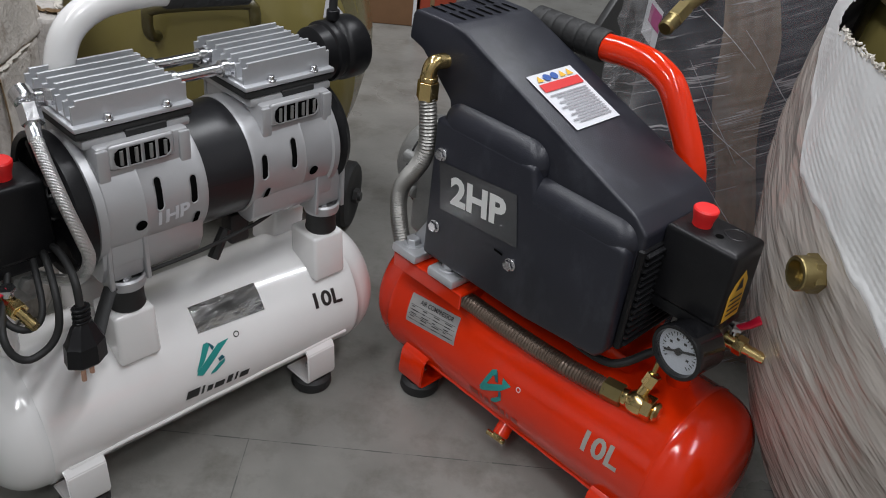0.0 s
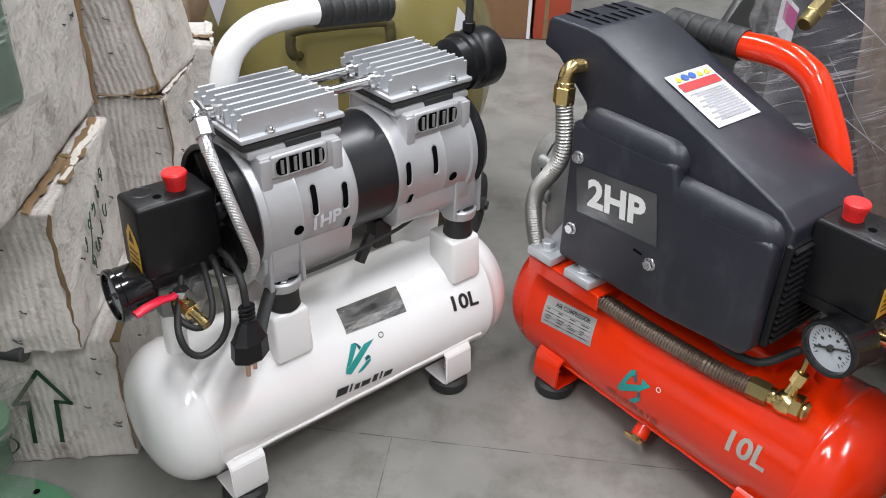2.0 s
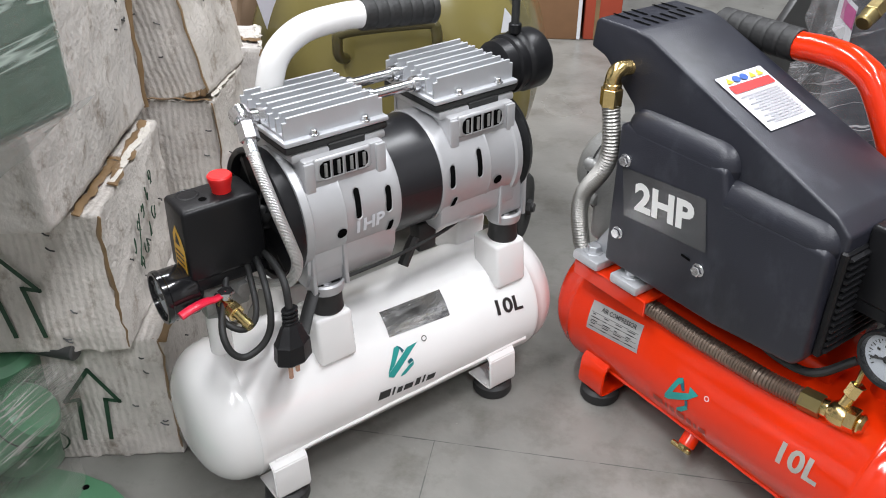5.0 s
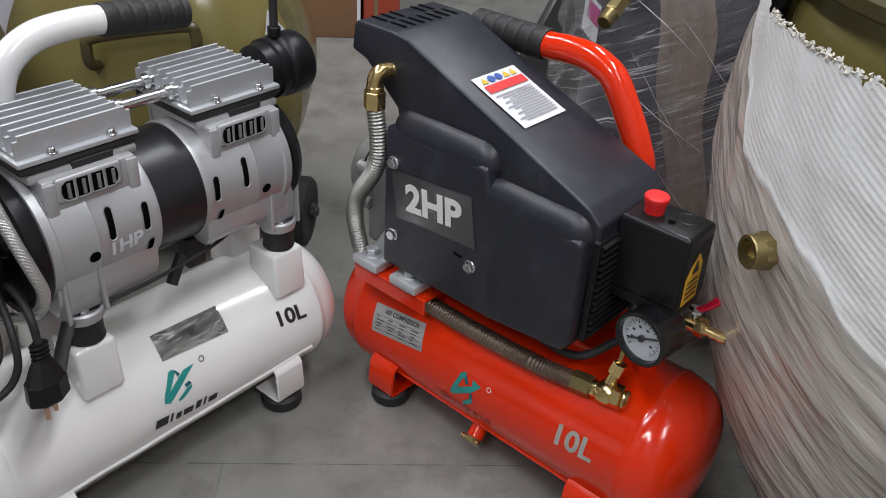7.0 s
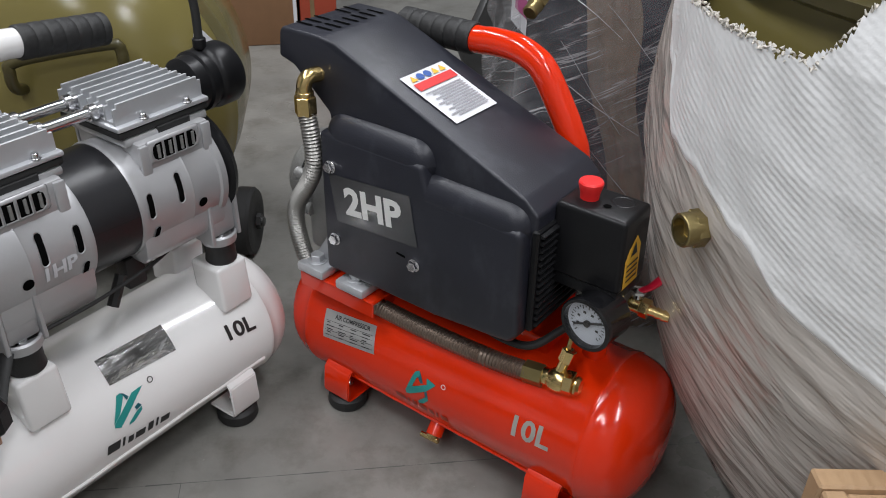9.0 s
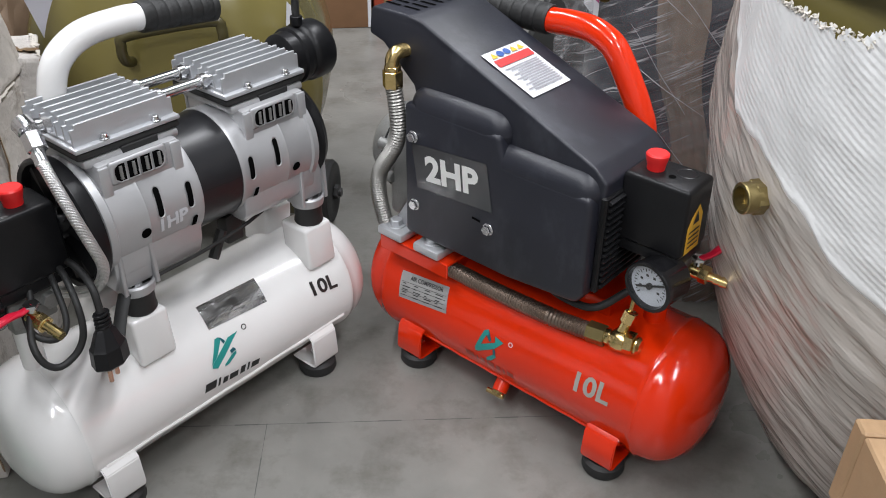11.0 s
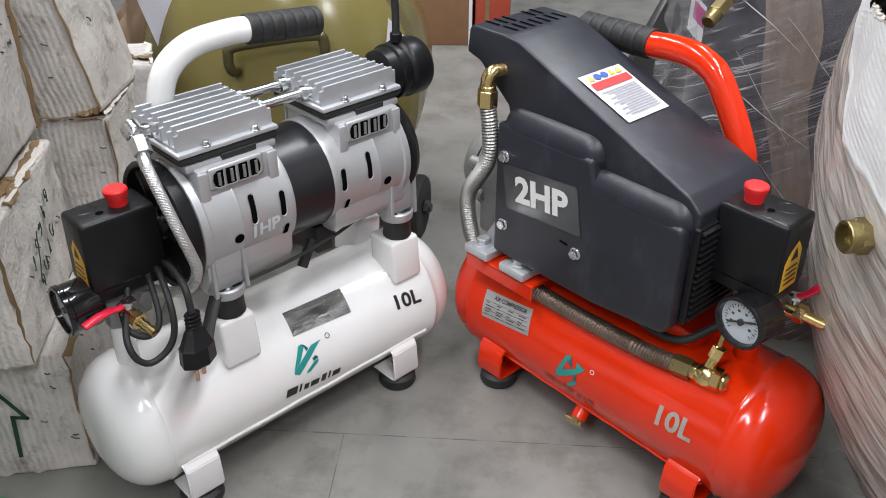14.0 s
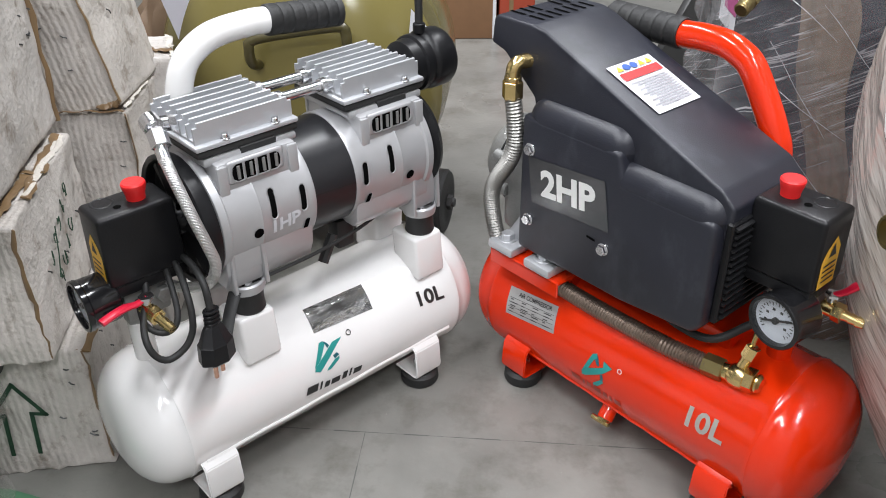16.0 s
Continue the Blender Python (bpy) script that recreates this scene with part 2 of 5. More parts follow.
FAINT = material("faded_brown_print", (0.34, 0.035, 0.01), 0.4, var=0.2, scale=90)
FOIL = material("mirror_foil_sticker", (0.74, 0.73, 0.72), 0.16, metal=1.0, var=0.25, scale=30, bump=0.35, bscale=60, stain=0.5, sscale=60, stretch=(1, 1, 4))
PLATE = material("aluminium_nameplate", (0.50, 0.50, 0.49), 0.35, metal=0.6, var=0.12, scale=120, stain=0.15, sscale=40)
PAPER = material("white_paper_label", (0.64, 0.65, 0.68), 0.45, var=0.03)
REDINK = material("red_label_band", (0.62, 0.03, 0.03), 0.45, var=0.05)
BLUEINK = material("blue_print", (0.03, 0.09, 0.32), 0.45, var=0.1)
DIAL = material("gauge_dial_card", (0.56, 0.59, 0.64), 0.5, var=0.03)
CLEARSTICK = material("clear_glossy_sticker", (0.05, 0.05, 0.052), 0.16, var=0.3, scale=25, bump=0.25, bscale=60)
FLOOR = grimy(grimy(material("grey_painted_concrete", (0.202, 0.198, 0.182), 0.34, var=0.25, scale=16, bump=0.15, bscale=120, stain=0.34, sscale=4.5, rvar=0.2), 0.6, (0.095, 0.09, 0.075), (1, 1, 1), 11.0, 0.49, 0.66), 0.6, (0.40, 0.385, 0.355), (1, 1, 1), 120.0, 0.685, 0.72)
WRAPBOX = grimy(ribbed(material("dirty_white_woven_wrap", (0.57, 0.53, 0.49), 0.6, var=0.20, scale=70, bump=0.9, bscale=210, stain=0.32, sscale=17), "X", 40, 0.30, 3.0, 0.003), 0.8, scale=34.0, low=0.54, high=0.70)
WRAPBOX_SIDE = grimy(material("worn_white_carton", (0.58, 0.545, 0.51), 0.62, var=0.2, scale=80, bump=1.0, bscale=150, stain=0.32, sscale=19), 0.8, scale=36.0, low=0.55, high=0.70)
TORN = material("torn_card_edge", (0.63, 0.59, 0.53), 0.8, var=0.2, scale=60, bump=0.6, bscale=200)
TAPE = material("brown_parcel_tape", (0.22, 0.14, 0.07), 0.35, var=0.3, scale=30, bump=0.4, bscale=60, stain=0.3, sscale=25)
MARKER = material("green_black_marker", (0.012, 0.045, 0.022), 0.6, var=0.5, scale=90)
OLIVE = material("olive_gloss_enamel", (0.165, 0.138, 0.046), 0.20, var=0.1, scale=12, bump=0.10, bscale=30, rvar=0.06)
OLIVE.node_tree.nodes["Principled BSDF"].inputs["Specular IOR Level"].default_value = 0.40
OLIVED = material("dark_olive_enamel", (0.055, 0.046, 0.016), 0.3, var=0.15)
NAVY = material("navy_enamel", (0.018, 0.022, 0.036), 0.3, var=0.2, scale=12, stain=0.2)
FOAM = material("white_foam_wrap", (0.76, 0.76, 0.755), 0.5, var=0.05, scale=30, bump=0.3, bscale=140, stain=0.1, sscale=7)
# FOAM2: yellowed tone, with shade painted into its crease valleys
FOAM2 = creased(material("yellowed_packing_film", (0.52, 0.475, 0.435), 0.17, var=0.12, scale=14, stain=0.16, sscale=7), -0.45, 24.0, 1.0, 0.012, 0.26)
FILMG = film_material("cloudy_stretch_film", (0.62, 0.64, 0.62), 0.80, 12)
GREENP = material("dusty_green_enamel", (0.055, 0.098, 0.068), 0.4, var=0.2, scale=15, stain=0.4, sscale=12)
GREEN = material("pale_green_enamel", (0.075, 0.19, 0.105), 0.35, var=0.1, scale=15, stain=0.15)
CARD = material("brown_cardboard", (0.22, 0.115, 0.055), 0.7, var=0.12, scale=30, bump=0.2, bscale=80)
REDCARD = material("brick_red_carton", (0.36, 0.055, 0.025), 0.6, var=0.12, scale=20)
WOOD = ribbed(material("raw_pine", (0.42, 0.27, 0.15), 0.6, var=0.15, scale=30, bump=0.3, bscale=90), "X", 30, 0.3, 4.0)
WALL = material("painted_wall", (0.16, 0.16, 0.16), 0.7, var=0.08, scale=4, bump=0.1)
# PALEWALL: for unseen walls, lighter than WALL to reflect more light
PALEWALL = material("pale_bounce_wall", (0.34, 0.335, 0.33), 0.6, var=0.06, scale=4, bump=0.1)
METALD = material("dark_grey_steel_plate", (0.07, 0.07, 0.07), 0.4, metal=0.4, var=0.2, scale=20, stain=0.3)
BROWNP = material("crumpled_brown_paper", (0.17, 0.11, 0.065), 0.7, var=0.3, scale=20, bump=0.8, bscale=40, stain=0.4, sscale=20)
WHITEPLASTIC = material("lilac_white_sheet", (0.62, 0.62, 0.70), 0.5, var=0.05)


# ---- mesh helpers ----
def mesh_of(bm, name, mat, smooth=35):
    me = bpy.data.meshes.new(name)
    bm.normal_update()
    bm.to_mesh(me)
    bm.free()
    me.materials.append(mat)
    if smooth:
        me.polygons.foreach_set("use_smooth", [True] * len(me.polygons))
        me.set_sharp_from_angle(angle=radians(smooth))
    return me


def part(name, bm, mat, parent=None, label="", smooth=35):
    ob = new(name, mesh_of(bm, name, mat, smooth))
    ob.parent = parent
    return tagged(ob, label)


def thing(name, m, label, category, group=""):
    ob = new(name)
    ob.empty_display_size = 0.05
    ob.matrix_world = m
    return tagged(ob, label, category, group)


def solid(name, bm, mat, m, label, category, group="", kind="", smooth=35):
    ob = new(name, mesh_of(bm, name, mat, smooth))
    ob.matrix_world = m
    return tagged(ob, label, category, group, kind)


def box(x0, x1, y0, y1, z0, z1, bev=0.0, seg=2, bm=None, cuts=0):
    b = bmesh.new()
    bmesh.ops.create_cube(b, size=1)
    for v in b.verts:
        v.co = ((x0 + x1) / 2 + v.co.x * (x1 - x0), (y0 + y1) / 2 + v.co.y * (y1 - y0), (z0 + z1) / 2 + v.co.z * (z1 - z0))
    if cuts:
        bmesh.ops.subdivide_edges(b, edges=b.edges[:], cuts=cuts, use_grid_fill=True)
    if bev:
        edges = [e for e in b.edges if len(e.link_faces) == 2 and e.calc_face_angle() > 0.5]
        bmesh.ops.bevel(b, geom=edges, offset=bev, segments=seg, profile=0.5, affect="EDGES")
    return join(bm, b)


def join(bm, b):
    """Adds b to bm, if there is one."""
    if bm is None:
        return b
    me = bpy.data.meshes.new("joined")
    b.to_mesh(me)
    b.free()
    bm.from_mesh(me)
    bpy.data.meshes.remove(me)
    return bm


def prism(profile, y0, y1, bev=0.0, seg=3, bm=None):
    """A solid with an outline in x and z, from y0 to y1."""
    b = bmesh.new()
    f = b.faces.new([b.verts.new((x, y0, z)) for x, z in profile])
    ext = bmesh.ops.extrude_face_region(b, geom=[f])
    for v in ext["geom"]:
        if isinstance(v, bmesh.types.BMVert):
            v.co.y = y1
    bmesh.ops.recalc_face_normals(b, faces=b.faces[:])
    if bev:
        bmesh.ops.bevel(b, geom=b.edges[:], offset=bev, segments=seg, profile=0.5, affect="EDGES", clamp_overlap=True)
    return join(bm, b)


def lathe(profile, m=None, seg=48, bm=None, close=True):
    """Turns an outline of (along, radius) round the local x axis; m places it."""
    b = bmesh.new()
    rings = []
    for x, r in profile:
        if r < 1e-6:
            rings.append([b.verts.new((x, 0, 0))])
        else:
            rings.append([b.verts.new((x, r * math.cos(2 * math.pi * i / seg), r * math.sin(2 * math.pi * i / seg))) for i in range(seg)])
    for p, q in zip(rings, rings[1:]):
        for i in range(seg):
            j = (i + 1) % seg
            if len(p) == 1 and len(q) == 1:
                continue
            if len(p) == 1:
                b.faces.new((p[0], q[i], q[j]))
            elif len(q) == 1:
                b.faces.new((p[i], q[0], p[j]))
            else:
                b.faces.new((p[i], q[i], q[j], p[j]))
    if close:
        for r in (rings[0], rings[-1]):
            if len(r) > 1:
                b.faces.new(r)
    bmesh.ops.recalc_face_normals(b, faces=b.faces[:])
    if m is not None:
        b.transform(m)
    return join(bm, b)


def along(p, q):
    """The pose whose x axis runs from p towards q."""
    d = Vector(q) - Vector(p)
    return Matrix.Translation(p) @ d.to_track_quat("X", "Z").to_matrix().to_4x4()


def rod(p, q, r, seg=20, bev=0.0, bm=None, r2=None):
    n = (Vector(q) - Vector(p)).length
    r2 = r if r2 is None else r2
    prof = [(0, 0), (0, r - bev), (bev, r), (n - bev, r2), (n, r2 - bev), (n, 0)] if bev else [(0, 0), (0, r), (n, r2), (n, 0)]
    return lathe(prof, along(p, q), seg, bm, False)


def spline(points, step=0.004):
    """Even points on a smooth line through the given ones."""
    P = [Vector(p) for p in points]
    P = [P[0] * 2 - P[1]] + P + [P[-1] * 2 - P[-2]]
    out = []
    for a, b, c, d in zip(P, P[1:], P[2:], P[3:]):
        n = max(2, int((c - b).length / step))
        for i in range(n):
            t = i / n
            out.append(0.5 * (2 * b + (c - a) * t + (2 * a - 5 * b + 4 * c - d) * t * t + (3 * b - a - 3 * c + d) * t ** 3))
    return out + [P[-2]]


def sweep(points, radius, seg=14, bm=None, flat=1.0):
    """A tube along points; radius is a number or one number for each point."""
    b = bmesh.new()
    P = [Vector(p) for p in points]
    up = Vector((0.3, 0.2, 1)).normalized()
    rings = []
    for i, p in enumerate(P):
        d = (P[min(i + 1, len(P) - 1)] - P[max(i - 1, 0)]).normalized()
        side = d.cross(up)
        side = side.normalized() if side.length > 1e-4 else d.orthogonal().normalized()
        up = side.cross(d).normalized()
        r = radius if isinstance(radius, (int, float)) else radius[i]
        rings.append([b.verts.new(p + (side * math.cos(a) + up * flat * math.sin(a)) * r) for a in [2 * math.pi * k / seg for k in range(seg)]])
    for p, q in zip(rings, rings[1:]):
        for i in range(seg):
            b.faces.new((p[i], p[(i + 1) % seg], q[(i + 1) % seg], q[i]))
    b.faces.new(rings[0][::-1])
    b.faces.new(rings[-1])
    bmesh.ops.recalc_face_normals(b, faces=b.faces[:])
    return join(bm, b)


def corrugated(points, r, pitch=0.0036, depth=0.0016):
    pts = spline(points, pitch / 4)
    return sweep(pts, [r - depth * (0.5 - 0.5 * math.cos(i * math.pi / 2)) for i in range(len(pts))], 16)


def patch(outline, place, cuts=0):
    """A thin flat shape, its outline in two numbers, laid out by place(s, t, h)."""
    b = bmesh.new()
    f = b.faces.new([b.verts.new((s, t, 0)) for s, t in outline])
    if cuts:
        bmesh.ops.triangulate(b, faces=[f])
        bmesh.ops.subdivide_edges(b, edges=b.edges[:], cuts=cuts, use_grid_fill=True)
    for v in b.verts:
        v.co = place(v.co.x, v.co.y, 0.0)
    bmesh.ops.recalc_face_normals(b, faces=b.faces[:])
    return b


def quad_on(corners, place, n=12):
    """A sheet over four corners (s, t), in order round it, bent by place."""
    b = bmesh.new()
    (a, bb, c, d) = [Vector(q) for q in corners]
    grid = [[b.verts.new(place(*((a * (1 - i / n) + bb * (i / n)) * (1 - j / n) + (d * (1 - i / n) + c * (i / n)) * (j / n)), 0.0)) for i in range(n + 1)] for j in range(n + 1)]
    for j in range(n):
        for i in range(n):
            b.faces.new((grid[j][i], grid[j][i + 1], grid[j + 1][i + 1], grid[j + 1][i]))
    return b


def lettering(words, size, place, bold=0.0, shear=0.0):
    """Words as a thin mesh, laid out by place(s, t, h)."""
    c = bpy.data.curves.new("words", "FONT")
    c.body, c.size, c.offset, c.shear, c.resolution_u = words, size, bold * size, shear, 3
    o = bpy.data.objects.new("words", c)
    scene.collection.objects.link(o)
    me = bpy.data.meshes.new_from_object(o.evaluated_get(bpy.context.evaluated_depsgraph_get()))
    b = bmesh.new()
    b.from_mesh(me)
    bpy.data.objects.remove(o)
    bpy.data.curves.remove(c)
    bpy.data.meshes.remove(me)
    bmesh.ops.triangulate(b, faces=b.faces[:])
    bmesh.ops.subdivide_edges(b, edges=b.edges[:], cuts=1, use_grid_fill=True)
    for v in b.verts:
        v.co = place(v.co.x, v.co.y, 0.0)
    return b


def on_cylinder(zc, r):
    """Places (x, degrees from the top towards the front, height over the surface)."""
    return lambda x, a, h: Vector((x, -(r + h + 0.0008) * math.sin(radians(a)), zc + (r + h + 0.0008) * math.cos(radians(a))))


def word_on(place, r, x0, a0, slope=0.0):
    """Letters standing on a cylinder: x0, a0 the start of the line; slope: degrees of turn for each metre."""
    return lambda s, t, h: place(x0 + s, a0 + slope * s - math.degrees(t / r), h)


def capsule(cx, cy, w, h, n=6):
    """The outline of an upright slot."""
    r = w / 2
    up = [(cx + r * math.cos(math.pi * i / n), cy + h / 2 - r + r * math.sin(math.pi * i / n)) for i in range(n + 1)]
    return up + [(cx - r * math.cos(math.pi * i / n), cy - h / 2 + r - r * math.sin(math.pi * i / n)) for i in range(n + 1)]


def hexagon(p, q, r, bm=None):
    return rod(p, q, r, 6, 0.0008, bm)


def gauge(parent, p, normal, r, depth):
    """A round pressure gauge: p is the middle of its back."""
    m = along(p, Vector(p) + Vector(normal))
    case = part("pressure_gauge", lathe([(0, 0), (0, r * 0.93), (0.003, r), (depth * 0.8, r), (depth * 0.84, r * 1.04), (depth - 0.001, r * 1.04), (depth, r * 1.0), (depth, r * 0.89), (depth - 0.007, r * 0.85)], m, 40, close=False), GLOSSB, parent, "round black pressure gauge")
    part("dial", lathe([(depth - 0.006, 0), (depth - 0.006, r * 0.86)], m, 40, close=False), DIAL, case, "white dial card", 0)
    ticks = bmesh.new()
    for i in range(25):
        a = radians(-45 + 270 * i / 24)
        s, c = math.sin(a), math.cos(a)
        for rr in ((0.64, 0.71) if i % 2 else (0.57, 0.71),):
            w = 0.02
            ticks.faces.new([ticks.verts.new(m @ Vector((depth - 0.0055, r * (k * c + e * s), r * (k * s - e * c)))) for k, e in ((rr[0], -w), (rr[1], -w), (rr[1], w), (rr[0], w))])
    for i in range(6):
        a = radians(-20 + 220 * i / 5)
        s, c = math.sin(a), math.cos(a)
        ticks.faces.new([ticks.verts.new(m @ Vector((depth - 0.0055, r * (0.43 * c + e), r * (0.43 * s + k)))) for e, k in ((-0.06, -0.05), (0.06, -0.05), (0.06, 0.05), (-0.06, 0.05))])
    part("dial_marks", ticks, INK, case, "black scale marks", 0)
    needle = rod(m @ Vector((depth - 0.0045, -0.55 * r, -0.25 * r)), m @ Vector((depth - 0.0045, 0.6 * r, 0.3 * r)), 0.0011, 6)
    rod(m @ Vector((depth - 0.006, 0, 0)), m @ Vector((depth - 0.003, 0, 0)), r * 0.13, 12, bm=needle)
    part("needle", needle, INK, case, "black needle")
    lens = part("glass", lathe([(depth - 0.002, 0), (depth - 0.002, r * 0.885)], m, 40, close=False), GLASS, case, "clear gauge glass", 0)
    lens.visible_shadow = False
    return case


GLASS = bpy.data.materials.new("gauge_glass")
GLASS.use_nodes = True
gn, gl = GLASS.node_tree.nodes, GLASS.node_tree.links
gt, gg, gm = gn.new("ShaderNodeBsdfTransparent"), gn.new("ShaderNodeBsdfGlossy"), gn.new("ShaderNodeMixShader")
gg.inputs["Roughness"].default_value, gm.inputs[0].default_value = 0.04, 0.07
gl.new(gt.outputs[0], gm.inputs[1])
gl.new(gg.outputs[0], gm.inputs[2])
gl.new(gm.outputs[0], gn["Material Output"].inputs[0])


# ---- the room ----
def slab(name, x0, x1, y0, y1, z0, z1, mat, label, category):
    return solid(name, box(x0, x1, y0, y1, z0, z1), mat, Matrix(), label, category, kind="structure", smooth=0)


ground = slab("floor", -3, 3, -2.5, 4.5, -0.1, 0, FLOOR, "grey painted concrete floor with stains and a hairline joint", "floor")
slab("ceiling", -3, 3, -2.5, 4.5, 3.0, 3.1, WALL, "plain painted shop ceiling", "ceiling")
slab("wall_north", -3, 3, 4.5, 4.6, 0, 3, WALL, "plain painted wall behind the stock", "wall")
# these three walls are out of view, added pale as bounce light
slab("wall_south", -3, 3, -2.6, -2.5, 0, 3, PALEWALL, "unseen south wall, pale to bounce light forward", "wall")
slab("wall_east", 3, 3.1, -2.5, 4.5, 0, 3, PALEWALL, "unseen side wall, pale to bounce light inward", "wall")
slab("wall_west", -3.1, -3, -2.5, 4.5, 0, 3, PALEWALL, "unseen side wall, pale to bounce light inward", "wall")
JOINT = material("dark_joint", (0.10, 0.10, 0.095), 0.7, var=0.3)
joint_y = lambda x: 0.795 + 0.028 * (x + 0.1)
jb = bmesh.new()
for i in range(60):
    xa, xb = -0.9 + i * 0.03, -0.87 + i * 0.03
    w = 0.0006 + 0.0004 * math.sin(i * 2.3)
    jb.faces.new([jb.verts.new((x, joint_y(x) + s, 0.0004)) for x, s in ((xa, -w), (xb, -w), (xb, w), (xa, w))])
for i in range(24):
    ya, yb = 0.10 + i * 0.029, 0.129 + i * 0.029
    w = 0.0005 + 0.0003 * math.sin(i * 1.9)
    jb.faces.new([jb.verts.new((-0.11 + 0.03 * (0.8 - y) + s, y, 0.0004)) for y, s in ((ya, -w), (yb, -w), (yb, w), (ya, w))])
part("floor_joint", jb, JOINT, ground, "hairline joint", 0)


# ---- parts that both compressors share ----
def tank_profile(left, right, r, dome):
    """A tank from -left to right, with dished ends and seam ridges."""
    half = left
    out = [(-half, 0.0)]
    for i in range(1, 13):
        a = math.pi / 2 * i / 12
        out.append((-half + dome * (1 - math.cos(a) ** 0.9), r * math.sin(a) ** 0.72))
    e = half - dome
    out += [(-e + 0.001, r + 0.0012), (-e + 0.006, r + 0.0012), (-e + 0.0075, r)]
    return out + [(right - left - x, q) for x, q in reversed(out)]


def strap_foot(parent, x, side, zc, r, yo, mat, w=0.042):
    """A bent strap under a tank, with a rubber pad."""
    s = side
    q = radians(113)
    ty, tz = r * math.sin(q), zc + r * math.cos(q)
    prof = [(s * (ty - 0.012), tz + 0.008), (s * (ty + 0.004), tz + 0.001), (s * (ty + 0.009), tz - 0.005), (s * (ty + 0.012), 0.026), (s * (ty + 0.009), 0.0195), (s * (ty + 0.003), 0.018), (s * (ty - 0.034), 0.018)]
    pts = [Vector((0, y, z)) for y, z in prof]
    b = bmesh.new()
    th = 0.0032
    n = len(pts)
    nor = []
    for i in range(n):
        d = (pts[min(i + 1, n - 1)] - pts[max(i - 1, 0)]).normalized()
        nor.append(Vector((0, -d.z, d.y)) * th)
    rows = [[b.verts.new(p + Vector((xx, 0, 0)) + o * k) for xx, k in ((x - w / 2, 0), (x + w / 2, 0), (x + w / 2, 1), (x - w / 2, 1))] for p, o in zip(pts, nor)]
    for p, q in zip(rows, rows[1:]):
        for i in range(4):
            b.faces.new((p[i], p[(i + 1) % 4], q[(i + 1) % 4], q[i]))
    b.faces.new(rows[0])
    b.faces.new(rows[-1])
    bmesh.ops.recalc_face_normals(b, faces=b.faces[:])
    bmesh.ops.bevel(b, geom=[e for e in b.edges if e.calc_face_angle(0) > 0.3], offset=0.0012, segments=2, affect="EDGES")
    foot = part("foot", b, mat, parent, "bent strap foot")
    part("rubber_pad", lathe([(0, 0), (0, 0.0235), (0.004, 0.0255), (0.014, 0.0245), (0.018, 0.020), (0.018, 0)], Matrix.Translation((x, s * yo, 0)) @ pose(0, 0, 0, 0, -90, 0), 32, close=False), RUBBER, foot, "black round rubber pad")
    bolt = hexagon((x, s * (yo - 0.004), 0.0225), (x, s * (yo - 0.004), 0.029), 0.006)
    rod((x, s * (yo - 0.004), 0.029), (x, s * (yo - 0.004), 0.035), 0.0028, 10, bm=bolt)
    part("foot_bolt", bolt, STEEL, foot, "zinc bolt")


def switch_box(parent, x0, x1, y0, y1, z0, z1, sticker, bx, by):
    """A pressure switch: cover, push button, warning sticker."""
    b = box(x0, x1, y0, y1, z0, z1, 0.005, 3)
    for v in b.verts:
        k = 1 - 0.05 * (v.co.z - z0) / (z1 - z0)
        v.co.x, v.co.y = (x0 + x1) / 2 + (v.co.x - (x0 + x1) / 2) * k, (y0 + y1) / 2 + (v.co.y - (y0 + y1) / 2) * k
    box(x0 + 0.002, x1 - 0.002, y0 + 0.002, y1 - 0.002, z0 - 0.012, z0 + 0.002, 0.002, bm=b)
    cover = part("pressure_switch", b, BLACK, parent, "black plastic pressure switch box")
    part("button", lathe([(0, 0), (0, 0.0092), (0.006, 0.0096), (0.012, 0.0112), (0.015, 0.0120), (0.0175, 0.0120), (0.019, 0.0108), (0.0195, 0)], Matrix.Translation((bx, by, z1 - 0.001)) @ pose(0, 0, 0, 0, -90, 0), 28, close=False), CAP, cover, "red push button")
    # no bore in the cover: a disc painted as the hole's shade
    part("screw_hole", lathe([(0, 0), (0, 0.004)], Matrix.Translation((bx - 0.022 * (1 if sticker < 0 else -1), by - 0.006, z1 + 0.0006)) @ pose(0, 0, 0, 0, -90, 0), 16, close=False), DARK, cover, "flat disc painted with a screw hole's shade", 0)
    part("recess", lathe([(0, 0.0085), (0.0006, 0.0095), (0.0006, 0.011), (0, 0.012)], Matrix.Translation((bx - 0.03 * (1 if sticker < 0 else -1), by + 0.012, z1 - 0.0002)) @ pose(0, 0, 0, 0, -90, 0), 28, close=False), BLACK, cover, "moulded ring")
    sx = (x0 - 0.0006) if sticker < 0 else (x1 + 0.0006)
    lean = 0.04 * (x1 - x0) / 2
    put = lambda s, t, h: Vector((sx - sticker * lean * t, y0 + (0.12 + 0.6 * s) * (y1 - y0), z0 + (0.06 + 0.66 * t) * (z1 - z0)))
    st = part("warning_sticker", patch([(0, 0), (0.9, 0), (0.9, 0.75), (0.62, 1), (0.2, 0.8), (0, 0.6)], put), YELLOW, cover, "yellow warning sticker", 0)
    put2 = lambda s, t, h: put(s, t, h) + Vector((sticker * 0.0005, 0, 0))
    ink = patch([(0.3, 0.62), (0.7, 0.62), (0.55, 0.88)], put2)
